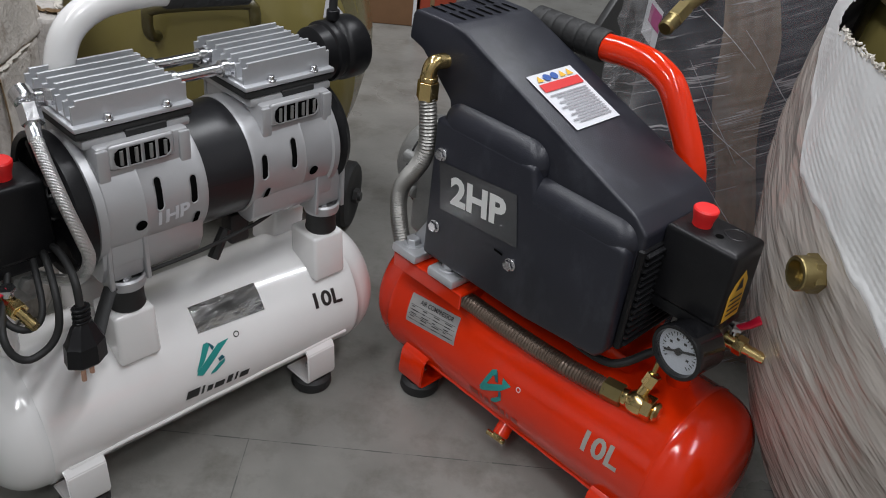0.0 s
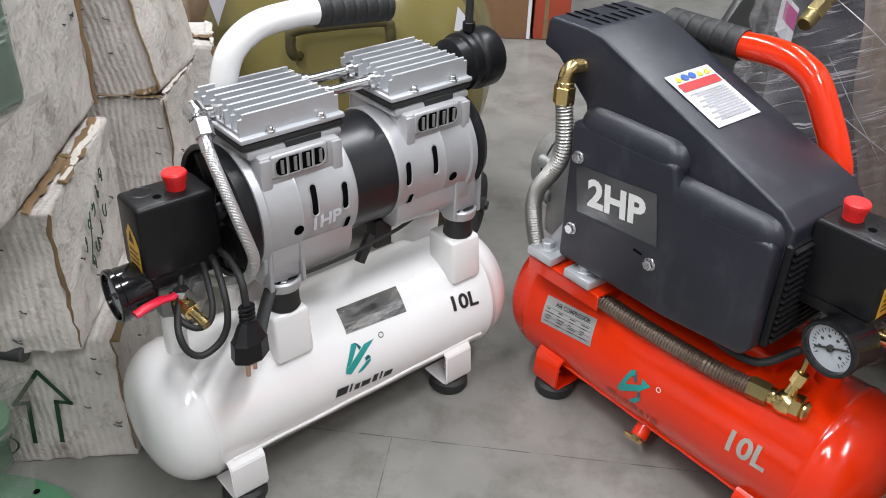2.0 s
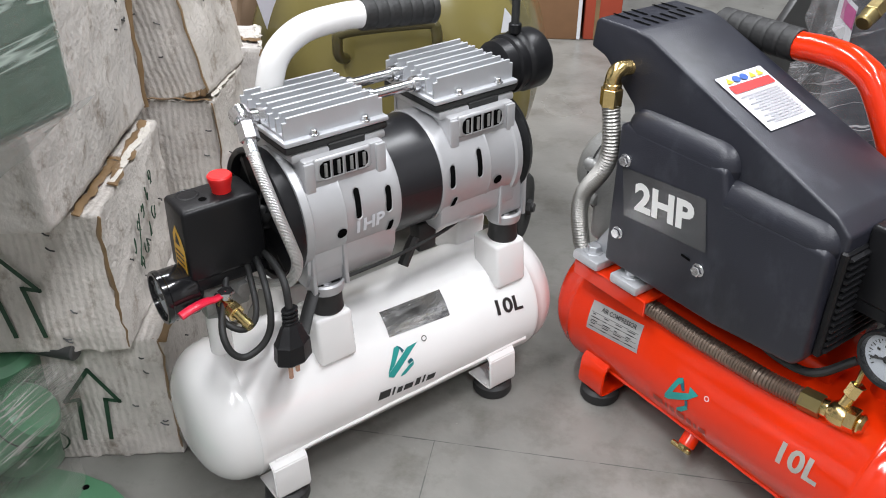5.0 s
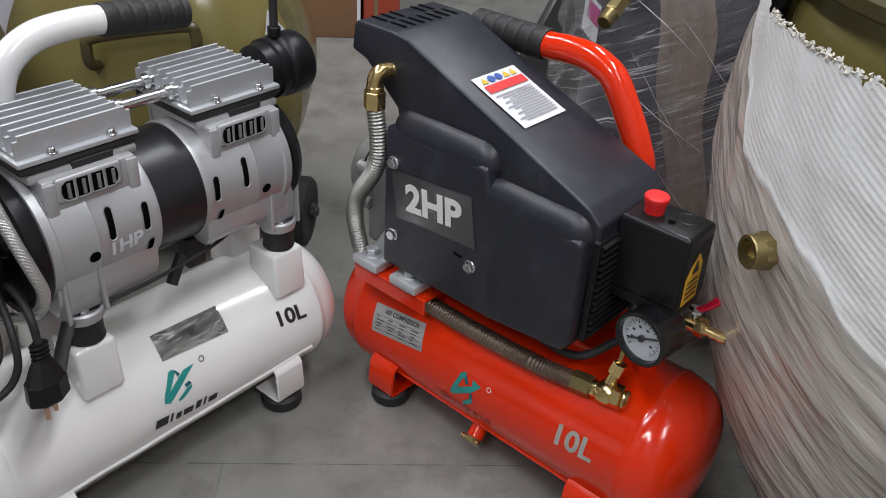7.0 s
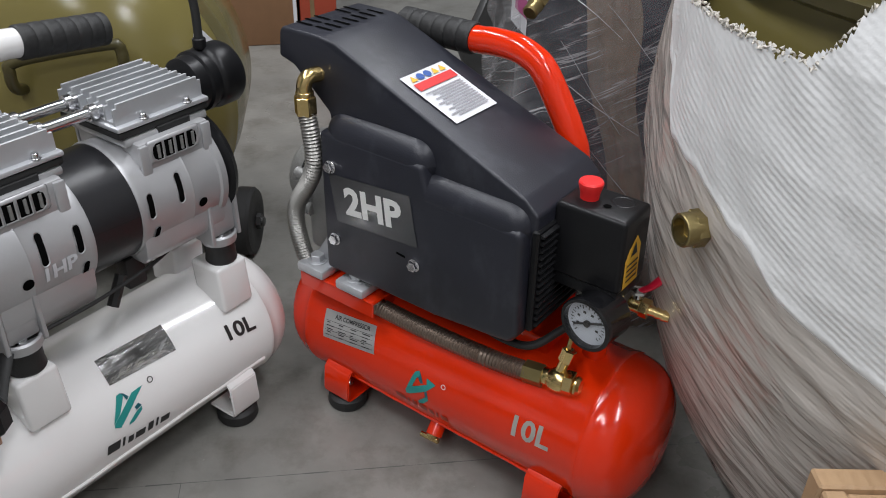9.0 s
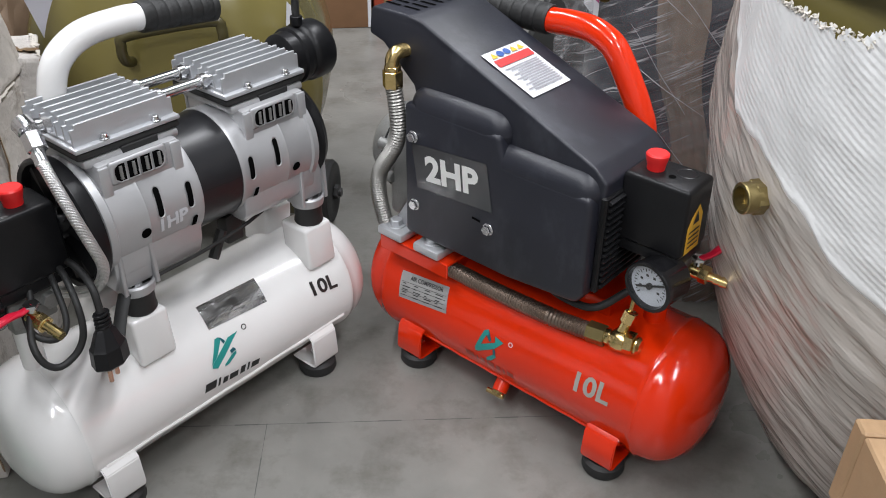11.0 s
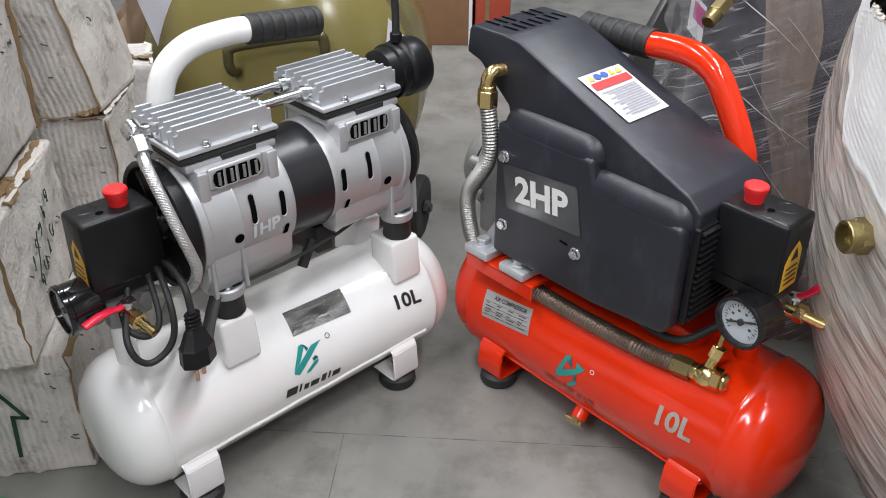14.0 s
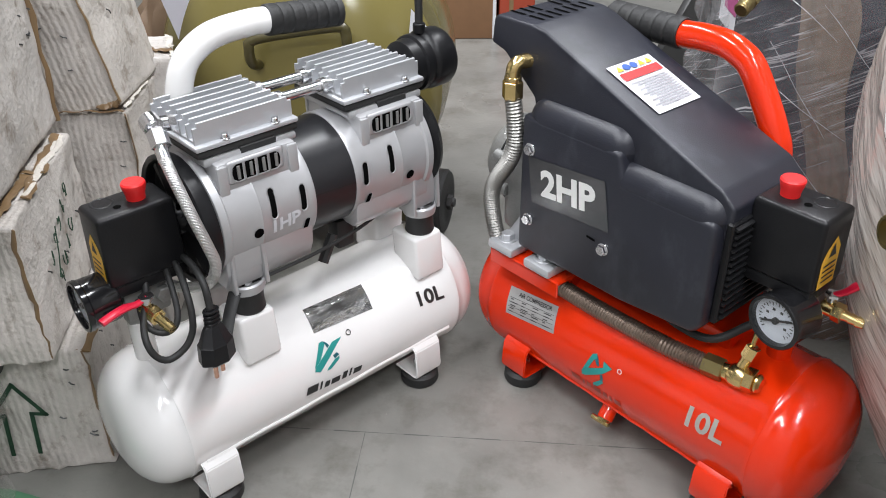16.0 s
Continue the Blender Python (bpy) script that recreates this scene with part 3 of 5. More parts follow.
    for i in range(4):
        join(ink, patch([(0.12, 0.12 + i * 0.11), (0.78, 0.12 + i * 0.11), (0.78, 0.16 + i * 0.11), (0.12, 0.16 + i * 0.11)], put2))
    part("print", ink, INK, st, "black triangle and lines", 0)
    return cover


def ball_valve(parent, p, d, lever, body=0.008):
    """A brass outlet: p its start, d its way, lever the way of the red handle."""
    p, d, lv = Vector(p), Vector(d).normalized(), Vector(lever).normalized()
    b = rod(p, p + d * 0.014, body, 20, 0.0015)
    hexagon(p + d * 0.012, p + d * 0.022, body * 1.25, b)
    for i in range(3):
        rod(p + d * (0.022 + 0.007 * i), p + d * (0.029 + 0.007 * i), body * 0.75, 16, 0, b, body * 0.58)
    v = part("outlet_valve", b, BRASS, parent, "brass hose-tail outlet valve")
    k = p + d * 0.008 + Vector((0, 0, body))
    part("lever_stem", rod(k, k + Vector((0, 0, 0.008)), 0.005, 12, 0.001, rod(k + Vector((0, 0, 0.007)), k + Vector((0, 0, 0.010)), 0.008, 6)), STEEL, v, "bright steel stem")
    a = k + Vector((0, 0, 0.008))
    pts = spline([a, a + lv * 0.012, a + lv * 0.022 + Vector((0, 0, 0.004)), a + lv * 0.036 + Vector((0, 0, 0.006)), a + lv * 0.05 + Vector((0, 0, 0.006))], 0.003)
    part("lever", sweep(pts, [0.004 + 0.0025 * min(1, i / len(pts) * 2.2) for i in range(len(pts))], 12, flat=0.55), LEVER, v, "red vinyl-dipped lever")
    return v


def mark(parent, place, pale, deep):
    """A plain angular printed mark of flat strokes, each an outline of (x, degrees)."""
    for outlines, mat, label in ((pale, TEAL, "teal angular stroke"), (deep, TEALD, "deep teal angular stroke")):
        for o in outlines:
            part("printed_mark", patch(o, place, 2), mat, parent, label, 0)


def ring_mark(parent, place, x, a, r, rc, mat):
    b = bmesh.new()
    n = 20
    rows = [[b.verts.new(place(x + k * r * math.cos(2 * math.pi * i / n), a - math.degrees(k * r * math.sin(2 * math.pi * i / n) / rc), 0)) for i in range(n)] for k in (0.7, 1.0)]
    for i in range(n):
        b.faces.new((rows[0][i], rows[1][i], rows[1][(i + 1) % n], rows[0][(i + 1) % n]))
    part("printed_ring", b, mat, parent, "small printed ring", 0)


# ---- the white compressor ----
TW = pose(-0.2054, 0.8356, 0, 0, 0, 49.17)
white = thing("air_compressor", TW, "white oil-free air compressor with silver twin-head motor on the floor", "air compressor", "compressors")
ZW, RW, MZ, MR = 0.0994, 0.0814, 0.3215, 0.064
tank = part("tank", lathe(tank_profile(0.232, 0.262, RW, 0.052), Matrix.Translation((0, 0, ZW)), 72, close=False), WHITE, white, "glossy white steel air tank", 50)
part("weld_seam", sweep([(-0.165 + 0.018 * i, -RW * math.sin(radians(112)), ZW + RW * math.cos(radians(112)) + 0.0006 * math.sin(i * 5)) for i in range(21)], 0.0028, 8), WHITE, tank, "long weld bead")
for fx in (-0.151, 0.151):
    for s in (-1, 1):
        strap_foot(white, fx, s, ZW, RW, 0.066, WHITE)
for mx in (-0.071, 0.176):
    for s in (-1, 1):
        b = box(mx - 0.022, mx + 0.022, -0.026, 0.026, 0, 0.058, 0.0045, 3)
        for v in b.verts:
            t = 1 - v.co.z / 0.06
            v.co = Vector((v.co.x + (v.co.x - mx) * 0.02 * t, s * (0.037 + v.co.y * -s * -1 * 0.9 + 0.006 * t), 0.155 + v.co.z))
        bmesh.ops.recalc_face_normals(b, faces=b.faces[:])
        part("mount_block", b, WHITE, white, "white welded mounting block")
        part("rubber_mount", lathe([(0, 0), (0, 0.0165), (0.003, 0.0185), (0.010, 0.0175), (0.02, 0.0175), (0.026, 0.0185), (0.029, 0.0165), (0.029, 0)], Matrix.Translation((mx + 0.002, s * 0.042, 0.212)) @ pose(0, 0, 0, 0, -90, 0), 28, close=False), RUBBER, white, "black rubber buffer")
        cup = lathe([(0, 0), (0, 0.020), (0.004, 0.021), (0.010, 0.021), (0.012, 0.019), (0.005, 0.016), (0.005, 0)], Matrix.Translation((mx + 0.002, s * 0.042, 0.239)) @ pose(0, 0, 0, 0, -90, 0), 28, close=False)
        for e in (-1, 1):
            prism([(mx + 0.002 + e * 0.019 - 0.0025, 0.244), (mx + 0.002 + e * 0.019 + 0.0025, 0.244), (mx + 0.002 + e * 0.017 + 0.0025, 0.34), (mx + 0.002 + e * 0.017 - 0.0025, 0.34)], s * 0.028, s * 0.058, 0.001, 1, cup)
        box(mx - 0.015, mx + 0.019, s * 0.04 - 0.014, s * 0.04 + 0.012, 0.25, 0.32, 0.004, 2, cup)
        ear = part("motor_foot", cup, ALU, white, "cast aluminium motor foot")
        part("foot_bolt", hexagon((mx + 0.002, s * 0.046, 0.244), (mx + 0.002, s * 0.046, 0.251), 0.005), STEEL, ear, "bright bolt")


def housing(x0, x1, flip):
    ends = [(0, MR * 0.80), (0.002, MR * 0.98), (0.004, MR * 1.03), (0.012, MR * 1.04), (0.014, MR * 1.0), (0.048, MR * 1.0), (0.050, MR * 1.012), (0.052, MR * 1.0)]
    n = x1 - x0
    prof = ends + [(n - 0.006, MR), (n - 0.003, MR * 1.012), (n, MR * 1.0), (n, MR * 0.9)]
    prof = [(x0 + x, r) for x, r in prof] if not flip else [(x1 - x, r) for x, r in reversed(prof)]
    return part("motor_housing", lathe(prof, Matrix.Translation((0, 0, MZ)), 72, close=False), ALU, white, "silver cast aluminium motor housing", 30)


hl, hr = housing(-0.100, 0.0165, False), housing(0.0705, 0.187, True)
onm = on_cylinder(MZ, MR)
for hx, x0, x1, zb in ((hl, -0.094, 0.014, 0.248), (hr, 0.074, 0.182, 0.258)):
    b = prism([(-0.0570, 0.296), (-0.0545, 0.268), (-0.046, zb), (0.046, zb), (0.0545, 0.268), (0.0570, 0.296)], x0, x1, 0.003, 2)
    b.transform(Matrix(((0, 1, 0, 0), (1, 0, 0, 0), (0, 0, 1, 0), (0, 0, 0, 1))))
    bmesh.ops.recalc_face_normals(b, faces=b.faces[:])
    part("motor_skirt", b, ALU, hx, "lower flank of the cast housing")
part("motor_band", lathe([(0.013, MR * 0.93), (0.013, MR * 0.985), (0.074, MR * 0.985), (0.074, MR * 0.93)], Matrix.Translation((0, 0, MZ)), 72, close=False), BANDM, white, "black stator band of the motor")
part("band_seam", quad_on([(0.018, 84), (0.070, 86), (0.070, 86.9), (0.018, 84.9)], on_cylinder(MZ, MR * 0.985), 4), RUBBER, white, "thin seam", 0)
deg = math.degrees
# slots are patches on the housing, coloured as the shade inside
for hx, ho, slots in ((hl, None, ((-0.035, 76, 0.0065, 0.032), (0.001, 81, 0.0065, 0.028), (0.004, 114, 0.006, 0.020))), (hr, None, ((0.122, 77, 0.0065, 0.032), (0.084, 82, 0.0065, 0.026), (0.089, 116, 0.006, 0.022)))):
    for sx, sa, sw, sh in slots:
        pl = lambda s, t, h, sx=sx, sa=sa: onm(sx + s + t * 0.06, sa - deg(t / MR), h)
        part("cooling_slot", patch(capsule(0, 0, sw, sh), lambda s, t, h: pl(s, t, h - 0.0003), 2), DARK, hx, "flat patch painted with a cooling slot's shade", 0)
        rim = bmesh.new()
        ca, cb = capsule(0, 0, sw, sh), capsule(0, 0, sw + 0.0022, sh + 0.0022)
        va, vb = [rim.verts.new(pl(*q, -0.0005)) for q in ca], [rim.verts.new(pl(*q, 0.0004)) for q in cb]
        for i in range(len(ca)):
            j = (i + 1) % len(ca)
            rim.faces.new((va[i], vb[i], vb[j], va[j]))
        part("slot_rim", rim, ALU, hx, "", 60)
# round holes likewise: painted shade on the uncut housing
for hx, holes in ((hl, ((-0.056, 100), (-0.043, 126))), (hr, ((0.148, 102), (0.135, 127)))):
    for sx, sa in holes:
        part("round_hole", patch([(sx + 0.0058 * math.cos(i * 0.39), sa + deg(0.0058 * math.sin(i * 0.39) / MR)) for i in range(16)], onm, 1), DARK, hx, "flat patch painted with a round hole's shade", 0)
part("power_lettering", lettering("1HP", 0.021, word_on(onm, MR, -0.042, 106, -60), 0.035), PAPER, hl, "pale 1HP lettering", 0)
fan = part("fan_cover", lathe([(-0.099, MR * 0.85), (-0.099, MR * 1.08), (-0.104, MR * 1.11), (-0.114, MR * 1.11), (-0.117, MR * 1.07), (-0.114, MR * 1.02), (-0.104, MR * 1.0), (-0.102, 0.0)], Matrix.Translation((0, 0, MZ)), 60, close=False), BLACK, white, "black plastic fan ring, open at the front")
part("fan_hub", lathe([(-0.118, 0), (-0.118, 0.012), (-0.112, 0.016), (-0.102, 0.018)], Matrix.Translation((0, 0, MZ)), 28, close=False), BLACK, fan, "black fan hub")
for i in range(9):
    q = 2 * math.pi * i / 9
    blade = quad_on([(0.014, 0.0), (0.062, 0.10), (0.062, 0.42), (0.014, 0.50)], lambda r, w, h, q=q: Vector((-0.108 - 0.012 * w, r * math.cos(q + w), MZ + r * math.sin(q + w))), 4)
    part("fan_blade", blade, BLACK, fan)
part("end_cap", lathe([(0.187, MR * 0.9), (0.194, MR * 1.03), (0.201, MR * 0.97), (0.206, MR * 0.6), (0.206, 0)], Matrix.Translation((0, 0, MZ)), 60, close=False), BLACK, white, "black rear fan cover")

for x0, x1 in ((-0.098, 0.0195), (0.0775, 0.192)):
    xm = (x0 + x1) / 2
    b = box(x0 + 0.006, x1 - 0.004, -0.040, 0.052, 0.387, 0.396, 0.003, 2)
    box(x0 + 0.013, x1 - 0.012, -0.050, 0.054, 0.340, 0.391, 0.004, 2, b)
    for px in (x0 + 0.018, x1 - 0.018):
        for sy in (-0.050, 0.054):
            box(px - 0.006, px + 0.006, sy - 0.0025, sy + 0.0025, 0.343, 0.389, 0.002, 2, b)
    box(xm - 0.036, xm + 0.029, -0.0532, -0.048, 0.3675, 0.3925, 0.0035, 3, b)
    neck = part("cylinder_base", b, ALU, white, "cast aluminium cylinder base")
    for i in range(4):
        wx = xm - 0.0255 + 0.0145 * i
        oval = [(wx + sx, 0.3795 + sz) for sx, sz in ((-0.0055, -0.009), (0.0055, -0.009), (0.0055, 0.009), (-0.0055, 0.009))]
        if i in (0, 3):
            e = -1 if i == 0 else 1
            oval = [(wx + e * sx, 0.3795 + sz) for sx, sz in ((-0.006, -0.009), (0.001, -0.009), (0.005, -0.006), (0.006, 0), (0.005, 0.006), (0.001, 0.009), (-0.006, 0.009))]
        # window depth is painted shade on a flat patch before the solid plate
        part("window", patch(oval, lambda s, t, h: Vector((s, -0.0539, t))), DARK, neck, "flat patch painted with a cooling window's shade", 0)
        part("inner_bore", rod((wx + 0.001, -0.0542, 0.3725), (wx + 0.001, -0.0542, 0.3865), 0.0018, 8), CASTG, neck, "grey metal seen inside")
        lip = bmesh.new()
        va, vb = [lip.verts.new((q[0], -0.0540, q[1])) for q in oval], [lip.verts.new((wx + (q[0] - wx) * 1.14, -0.0546, 0.3795 + (q[1] - 0.3795) * 1.10)) for q in oval]
        for k in range(len(oval)):
            lip.faces.new((va[k], vb[k], vb[(k + 1) % len(oval)], va[(k + 1) % len(oval)]))
        part("window_rim", lip, ALU, neck, "", 60)
    g = box(x0 + 0.001, x1 - 0.001, -0.0395, 0.0595, 0.3965, 0.4045, 0.003, 2)
    box(xm - 0.012, xm + 0.03, -0.0405, -0.034, 0.3895, 0.398, 0.001, 1, g)
    part("gasket", g, RUBBER, white, "black rubber gasket")
    hd = box(x0, x1, -0.041, 0.061, 0.405, 0.4105, 0.002, 2)
    box(x0 + 0.004, x1 - 0.004, -0.031, 0.055, 0.4115, 0.413, 0.002, 2, hd)
    head = part("cylinder_head", hd, FINS, white, "finned aluminium cylinder head")
    for i in range(7):
        fy = -0.0325 + i * 0.0146
        inset = (0.0, 0.001, 0.001, 0.003, 0.003, 0.001, 0.0)[i]
        n = box(x0 + 0.003 + (inset if i else 0), x1 - 0.003 - (inset * 0.5 if i else 0), fy - 0.0014, fy + 0.0014, 0.409, 0.4325, 0.0, 1)
        bmesh.ops.bevel(n, geom=[e for e in n.edges if abs(e.verts[0].co.x - e.verts[1].co.x) < 1e-6 and abs(e.verts[0].co.z - e.verts[1].co.z) < 1e-6 and e.verts[0].co.z > 0.43], offset=0.0045, segments=4, affect="EDGES")
        bmesh.ops.bevel(n, geom=[e for e in n.edges if e.calc_face_angle(0) > 1.2], offset=0.0004, segments=1, affect="EDGES")
        part("fin", n, FINS, head)
    for px in (x0 + 0.034, x1 - 0.026):
        for sy in (-0.037, 0.0575):
            bb = rod((px, sy, 0.4105), (px, sy, 0.412), 0.0052, 16, 0.0004)
            rod((px, sy, 0.4115), (px, sy, 0.4165), 0.0036, 14, 0.0008, bb)
            part("head_bolt", bb, STEEL, head, "bright socket bolt")
for py in (-0.004, 0.036):
    b = rod((0.010, py, 0.4195), (0.088, py, 0.4195), 0.0058, 18)
    rod((0.014, py, 0.4195), (0.023, py, 0.4195), 0.0085, 18, 0.001, b)
    rod((0.072, py, 0.4195), (0.081, py, 0.4195), 0.0085, 18, 0.001, b)
    part("air_pipe", b, STEEL, white, "bright steel pipe between the heads")
fl = lathe([(0, 0), (0, 0.024), (0.004, 0.030), (0.018, 0.031), (0.020, 0.034), (0.026, 0.0345), (0.028, 0.032), (0.034, 0.0315), (0.037, 0.0345), (0.040, 0.036), (0.062, 0.036), (0.066, 0.034), (0.068, 0.028), (0.068, 0)], along((0.194, 0.008, 0.408), (0.261, 0.010, 0.408)), 44, close=False)
part("intake_filter", fl, BLACK, white, "round black plastic intake filter")
part("filter_spigot", rod((0.231, 0.012, 0.441), (0.231, 0.012, 0.453), 0.0075, 16, 0.001), BLACK, white)
part("breather_tube", sweep(spline([(0.231, 0.012, 0.453), (0.232, 0.014, 0.49), (0.228, 0.02, 0.54), (0.216, 0.03, 0.60)]), 0.0048, 12), RUBBER, white, "thin black breather tube")

# discharge elbow and braided hose
b = hexagon((-0.095, 0.004, 0.424), (-0.104, 0.004, 0.4255), 0.0080)
rod((-0.102, 0.004, 0.4255), (-0.121, 0.003, 0.428), 0.0078, 16, 0.002, b)
lathe([(0, 0), (0, 0.009), (0.002, 0.0105), (0.016, 0.0105), (0.018, 0.009), (0.018, 0)], along((-0.1165, 0.014, 0.430), (-0.1175, -0.004, 0.425)), 20, b, False)
hexagon((-0.118, -0.004, 0.424), (-0.121, -0.018, 0.412), 0.0098, b)
rod((-0.121, -0.016, 0.4135), (-0.1235, -0.022, 0.407), 0.0066, 16, 0.001, b)
part("elbow_fitting", b, STEEL, white, "bright plated elbow fitting")
part("hose_ferrule", rod((-0.1228, -0.020, 0.409), (-0.1258, -0.032, 0.4025), 0.0064, 20, 0.0008), STEEL, white, "crimped bright ferrule")
part("braided_hose", sweep(spline([(-0.1245, -0.026, 0.405), (-0.1265, -0.036, 0.4015), (-0.1274, -0.051, 0.3865), (-0.1246, -0.067, 0.357), (-0.1185, -0.075, 0.326), (-0.1139, -0.075, 0.304), (-0.1160, -0.067, 0.2835), (-0.120, -0.050, 0.268), (-0.132, -0.030, 0.262), (-0.145, -0.008, 0.262)], 0.003), 0.0058, 18), BRAID, white, "braided steel discharge hose")

# pressure switch group
b = rod((-0.175, 0, 0.165), (-0.175, 0, 0.235), 0.012, 20, 0.001)
part("tank_riser", b, WHITE, white, "short white riser pipe")
b = box(-0.190, -0.142, -0.016, 0.014, 0.236, 0.270, 0.004, 2)
hexagon((-0.175, 0, 0.228), (-0.175, 0, 0.240), 0.014, b)
hexagon((-0.19, -0.003, 0.258), (-0.203, -0.003, 0.260), 0.010, b)
hexagon((-0.150, -0.012, 0.258), (-0.150, -0.024, 0.258), 0.009, b)
part("manifold", b, CASTG, white, "dull cast manifold")
switch_box(white, -0.202, -0.120, -0.026, 0.024, 0.286, 0.363, -1, -0.1505, -0.003)
gauge(white, (-0.196, -0.006, 0.272), (-1.0, 0.0, 0.0), 0.0262, 0.035)
ball_valve(white, (-0.178, -0.034, 0.263), (0.22, -1, -0.30), (-1, -0.10, -0.22), 0.0075)

# handle
part("handle", sweep(spline([(-0.062, 0.06, 0.16), (-0.062, 0.06, 0.30), (-0.062, 0.06, 0.40), (-0.058, 0.06, 0.436), (-0.044, 0.06, 0.463), (-0.014, 0.06, 0.480), (0.03, 0.06, 0.484), (0.06, 0.06, 0.482), (0.145, 0.06, 0.474)]), 0.0145, 24), WHITE, white, "white bent tube handle")
gp = [Vector((0.052, 0.06, 0.4825)).lerp(Vector((0.150, 0.06, 0.4735)), i / 40) for i in range(41)]
part("grip", sweep(gp, [0.0172 - 0.0011 * (i % 6 == 0) - (0.004 if i == 40 else 0.0) for i in range(41)], 24), RUBBER, white, "ribbed black rubber grip")

# mains lead and plug
part("power_lead", sweep(spline([(-0.132, -0.010, 0.290), (-0.138, -0.040, 0.290), (-0.1455, -0.068, 0.277), (-0.149, -0.078, 0.258), (-0.1535, -0.080, 0.241), (-0.164, -0.080, 0.228), (-0.1808, -0.079, 0.2225), (-0.192, -0.076, 0.231), (-0.195, -0.068, 0.246), (-0.187, -0.050, 0.257), (-0.172, -0.030, 0.272), (-0.160, -0.008, 0.290)]), 0.0035, 12), RUBBER, white, "coiled black mains lead")
part("power_lead", sweep(spline([(-0.140, -0.008, 0.290), (-0.149, -0.040, 0.280), (-0.157, -0.064, 0.262), (-0.165, -0.070, 0.250), (-0.177, -0.066, 0.246), (-0.186, -0.050, 0.252), (-0.178, -0.020, 0.262)]), 0.0032, 12), RUBBER, white, "second loop of black lead")
part("power_lead", sweep(spline([(-0.124, -0.008, 0.292), (-0.127, -0.050, 0.296), (-0.131, -0.078, 0.288), (-0.133, -0.087, 0.264)]), 0.0037, 12), RUBBER, white, "black lead into the plug")
b = bmesh.new()
pm = along((-0.1325, -0.086, 0.266), (-0.1365, -0.090, 0.195)) @ pose(0, 0, 0, 25, 0, 0)
lathe([(0, 0), (0, 0.0065), (0.018, 0.0085), (0.022, 0.012), (0.036, 0.0185), (0.039, 0.021), (0.058, 0.022), (0.060, 0.020), (0.060, 0)], pm, 8, b, False)
for i in range(4):
    rod(pm @ Vector((0.002 + i * 0.0045, 0, 0)), pm @ Vector((0.0045 + i * 0.0045, 0, 0)), 0.0095, 12, 0.0005, b)
for v in b.verts:
    q = pm.inverted() @ v.co
    v.co = pm @ Vector((q.x, q.y * 0.72, q.z))
plug = part("mains_plug", b, BLACK, white, "black moulded two-pin mains plug", 25)
for s in (-1, 1):
    part("plug_pin", rod(pm @ Vector((0.058, s * 0.0015, s * 0.0065)), pm @ Vector((0.080, s * 0.0015, s * 0.0065)), 0.0024, 12, 0.0008), COPPER, plug, "coppery round pin")
part("cable_tie_arm", sweep(spline([(-0.088, -0.052, 0.246), (-0.104, -0.064, 0.230), (-0.120, -0.078, 0.212)]), 0.007, 8, flat=0.4), RUBBER, white, "black strap")
part("rubber_stop", sweep([(0.035, -0.035, 0.222), (0.055, -0.03, 0.25)], 0.0065, 8), RUBBER, white, "black rubber stop under the motor")
part("rubber_stop", box(0.062, 0.086, -0.03, -0.01, 0.225, 0.262, 0.003, 2), RUBBER, white, "black rubber block under the motor")
part("under_lead", sweep(spline([(-0.075, -0.044, 0.243), (-0.03, -0.047, 0.2455), (0.02, -0.047, 0.247), (0.08, -0.044, 0.252), (0.12, -0.036, 0.256)]), 0.0022, 8), RUBBER, white, "thin black cable under the motor")

# printing on the white tank
onw = on_cylinder(ZW, RW)
part("foil_sticker", quad_on([(-0.001, 27), (0.083, 29), (0.080, 52.5), (-0.004, 49)], onw, 14), FOIL, tank, "mirrored silver foil sticker", 0)
mark(tank, onw, ([(0.027, 61.3), (0.0123, 61.9), (-0.0175, 76.1), (-0.0192, 79.0), (-0.0123, 81.6), (0.0168, 66.0)], [(-0.0188, 76.5), (-0.0163, 73.0), (-0.0037, 57.8), (0.0009, 57.5), (0.0029, 60.5), (-0.0085, 71.5)], [(-0.0031, 83.6), (0.0032, 83.4), (0.016, 78.1), (0.0166, 75.4), (0.0099, 76.6), (-0.002, 81.9)]),
     ([(0.0011, 57.6), (0.0042, 59.2), (0.0078, 63.2), (0.0042, 65.0), (0.0030, 60.8)], [(0.0141, 71.6), (0.0171, 74.6), (0.0098, 76.0), (0.0086, 73.0)]))
ring_mark(tank, onw, 0.037, 61, 0.0036, RW, INK)
wp = word_on(onw, RW, -0.035, 97.6, 62)
for s0, s1, h1 in ((0, 0.0155, 0.0115), (0.0185, 0.0215, 0.0115), (0.0255, 0.0325, 0.0085), (0.0350, 0.0475, 0.0085), (0.0510, 0.0580, 0.0110), (0.0615, 0.0645, 0.0115), (0.0680, 0.0800, 0.0085)):
    part("wordmark_bar", quad_on([(s0, 0), (s1, 0), (s1 + h1 * 0.25, h1), (s0 + h1 * 0.25, h1)], wp, 4), INK, tank, "dark printed bar", 0)
part("volume_lettering", lettering("10L", 0.0265, lambda s, t, h: word_on(onw, RW, 0.1405, 69.6, 92)(s * 1.14, t, h), 0.03), INK, tank, "dark 10L lettering", 0)

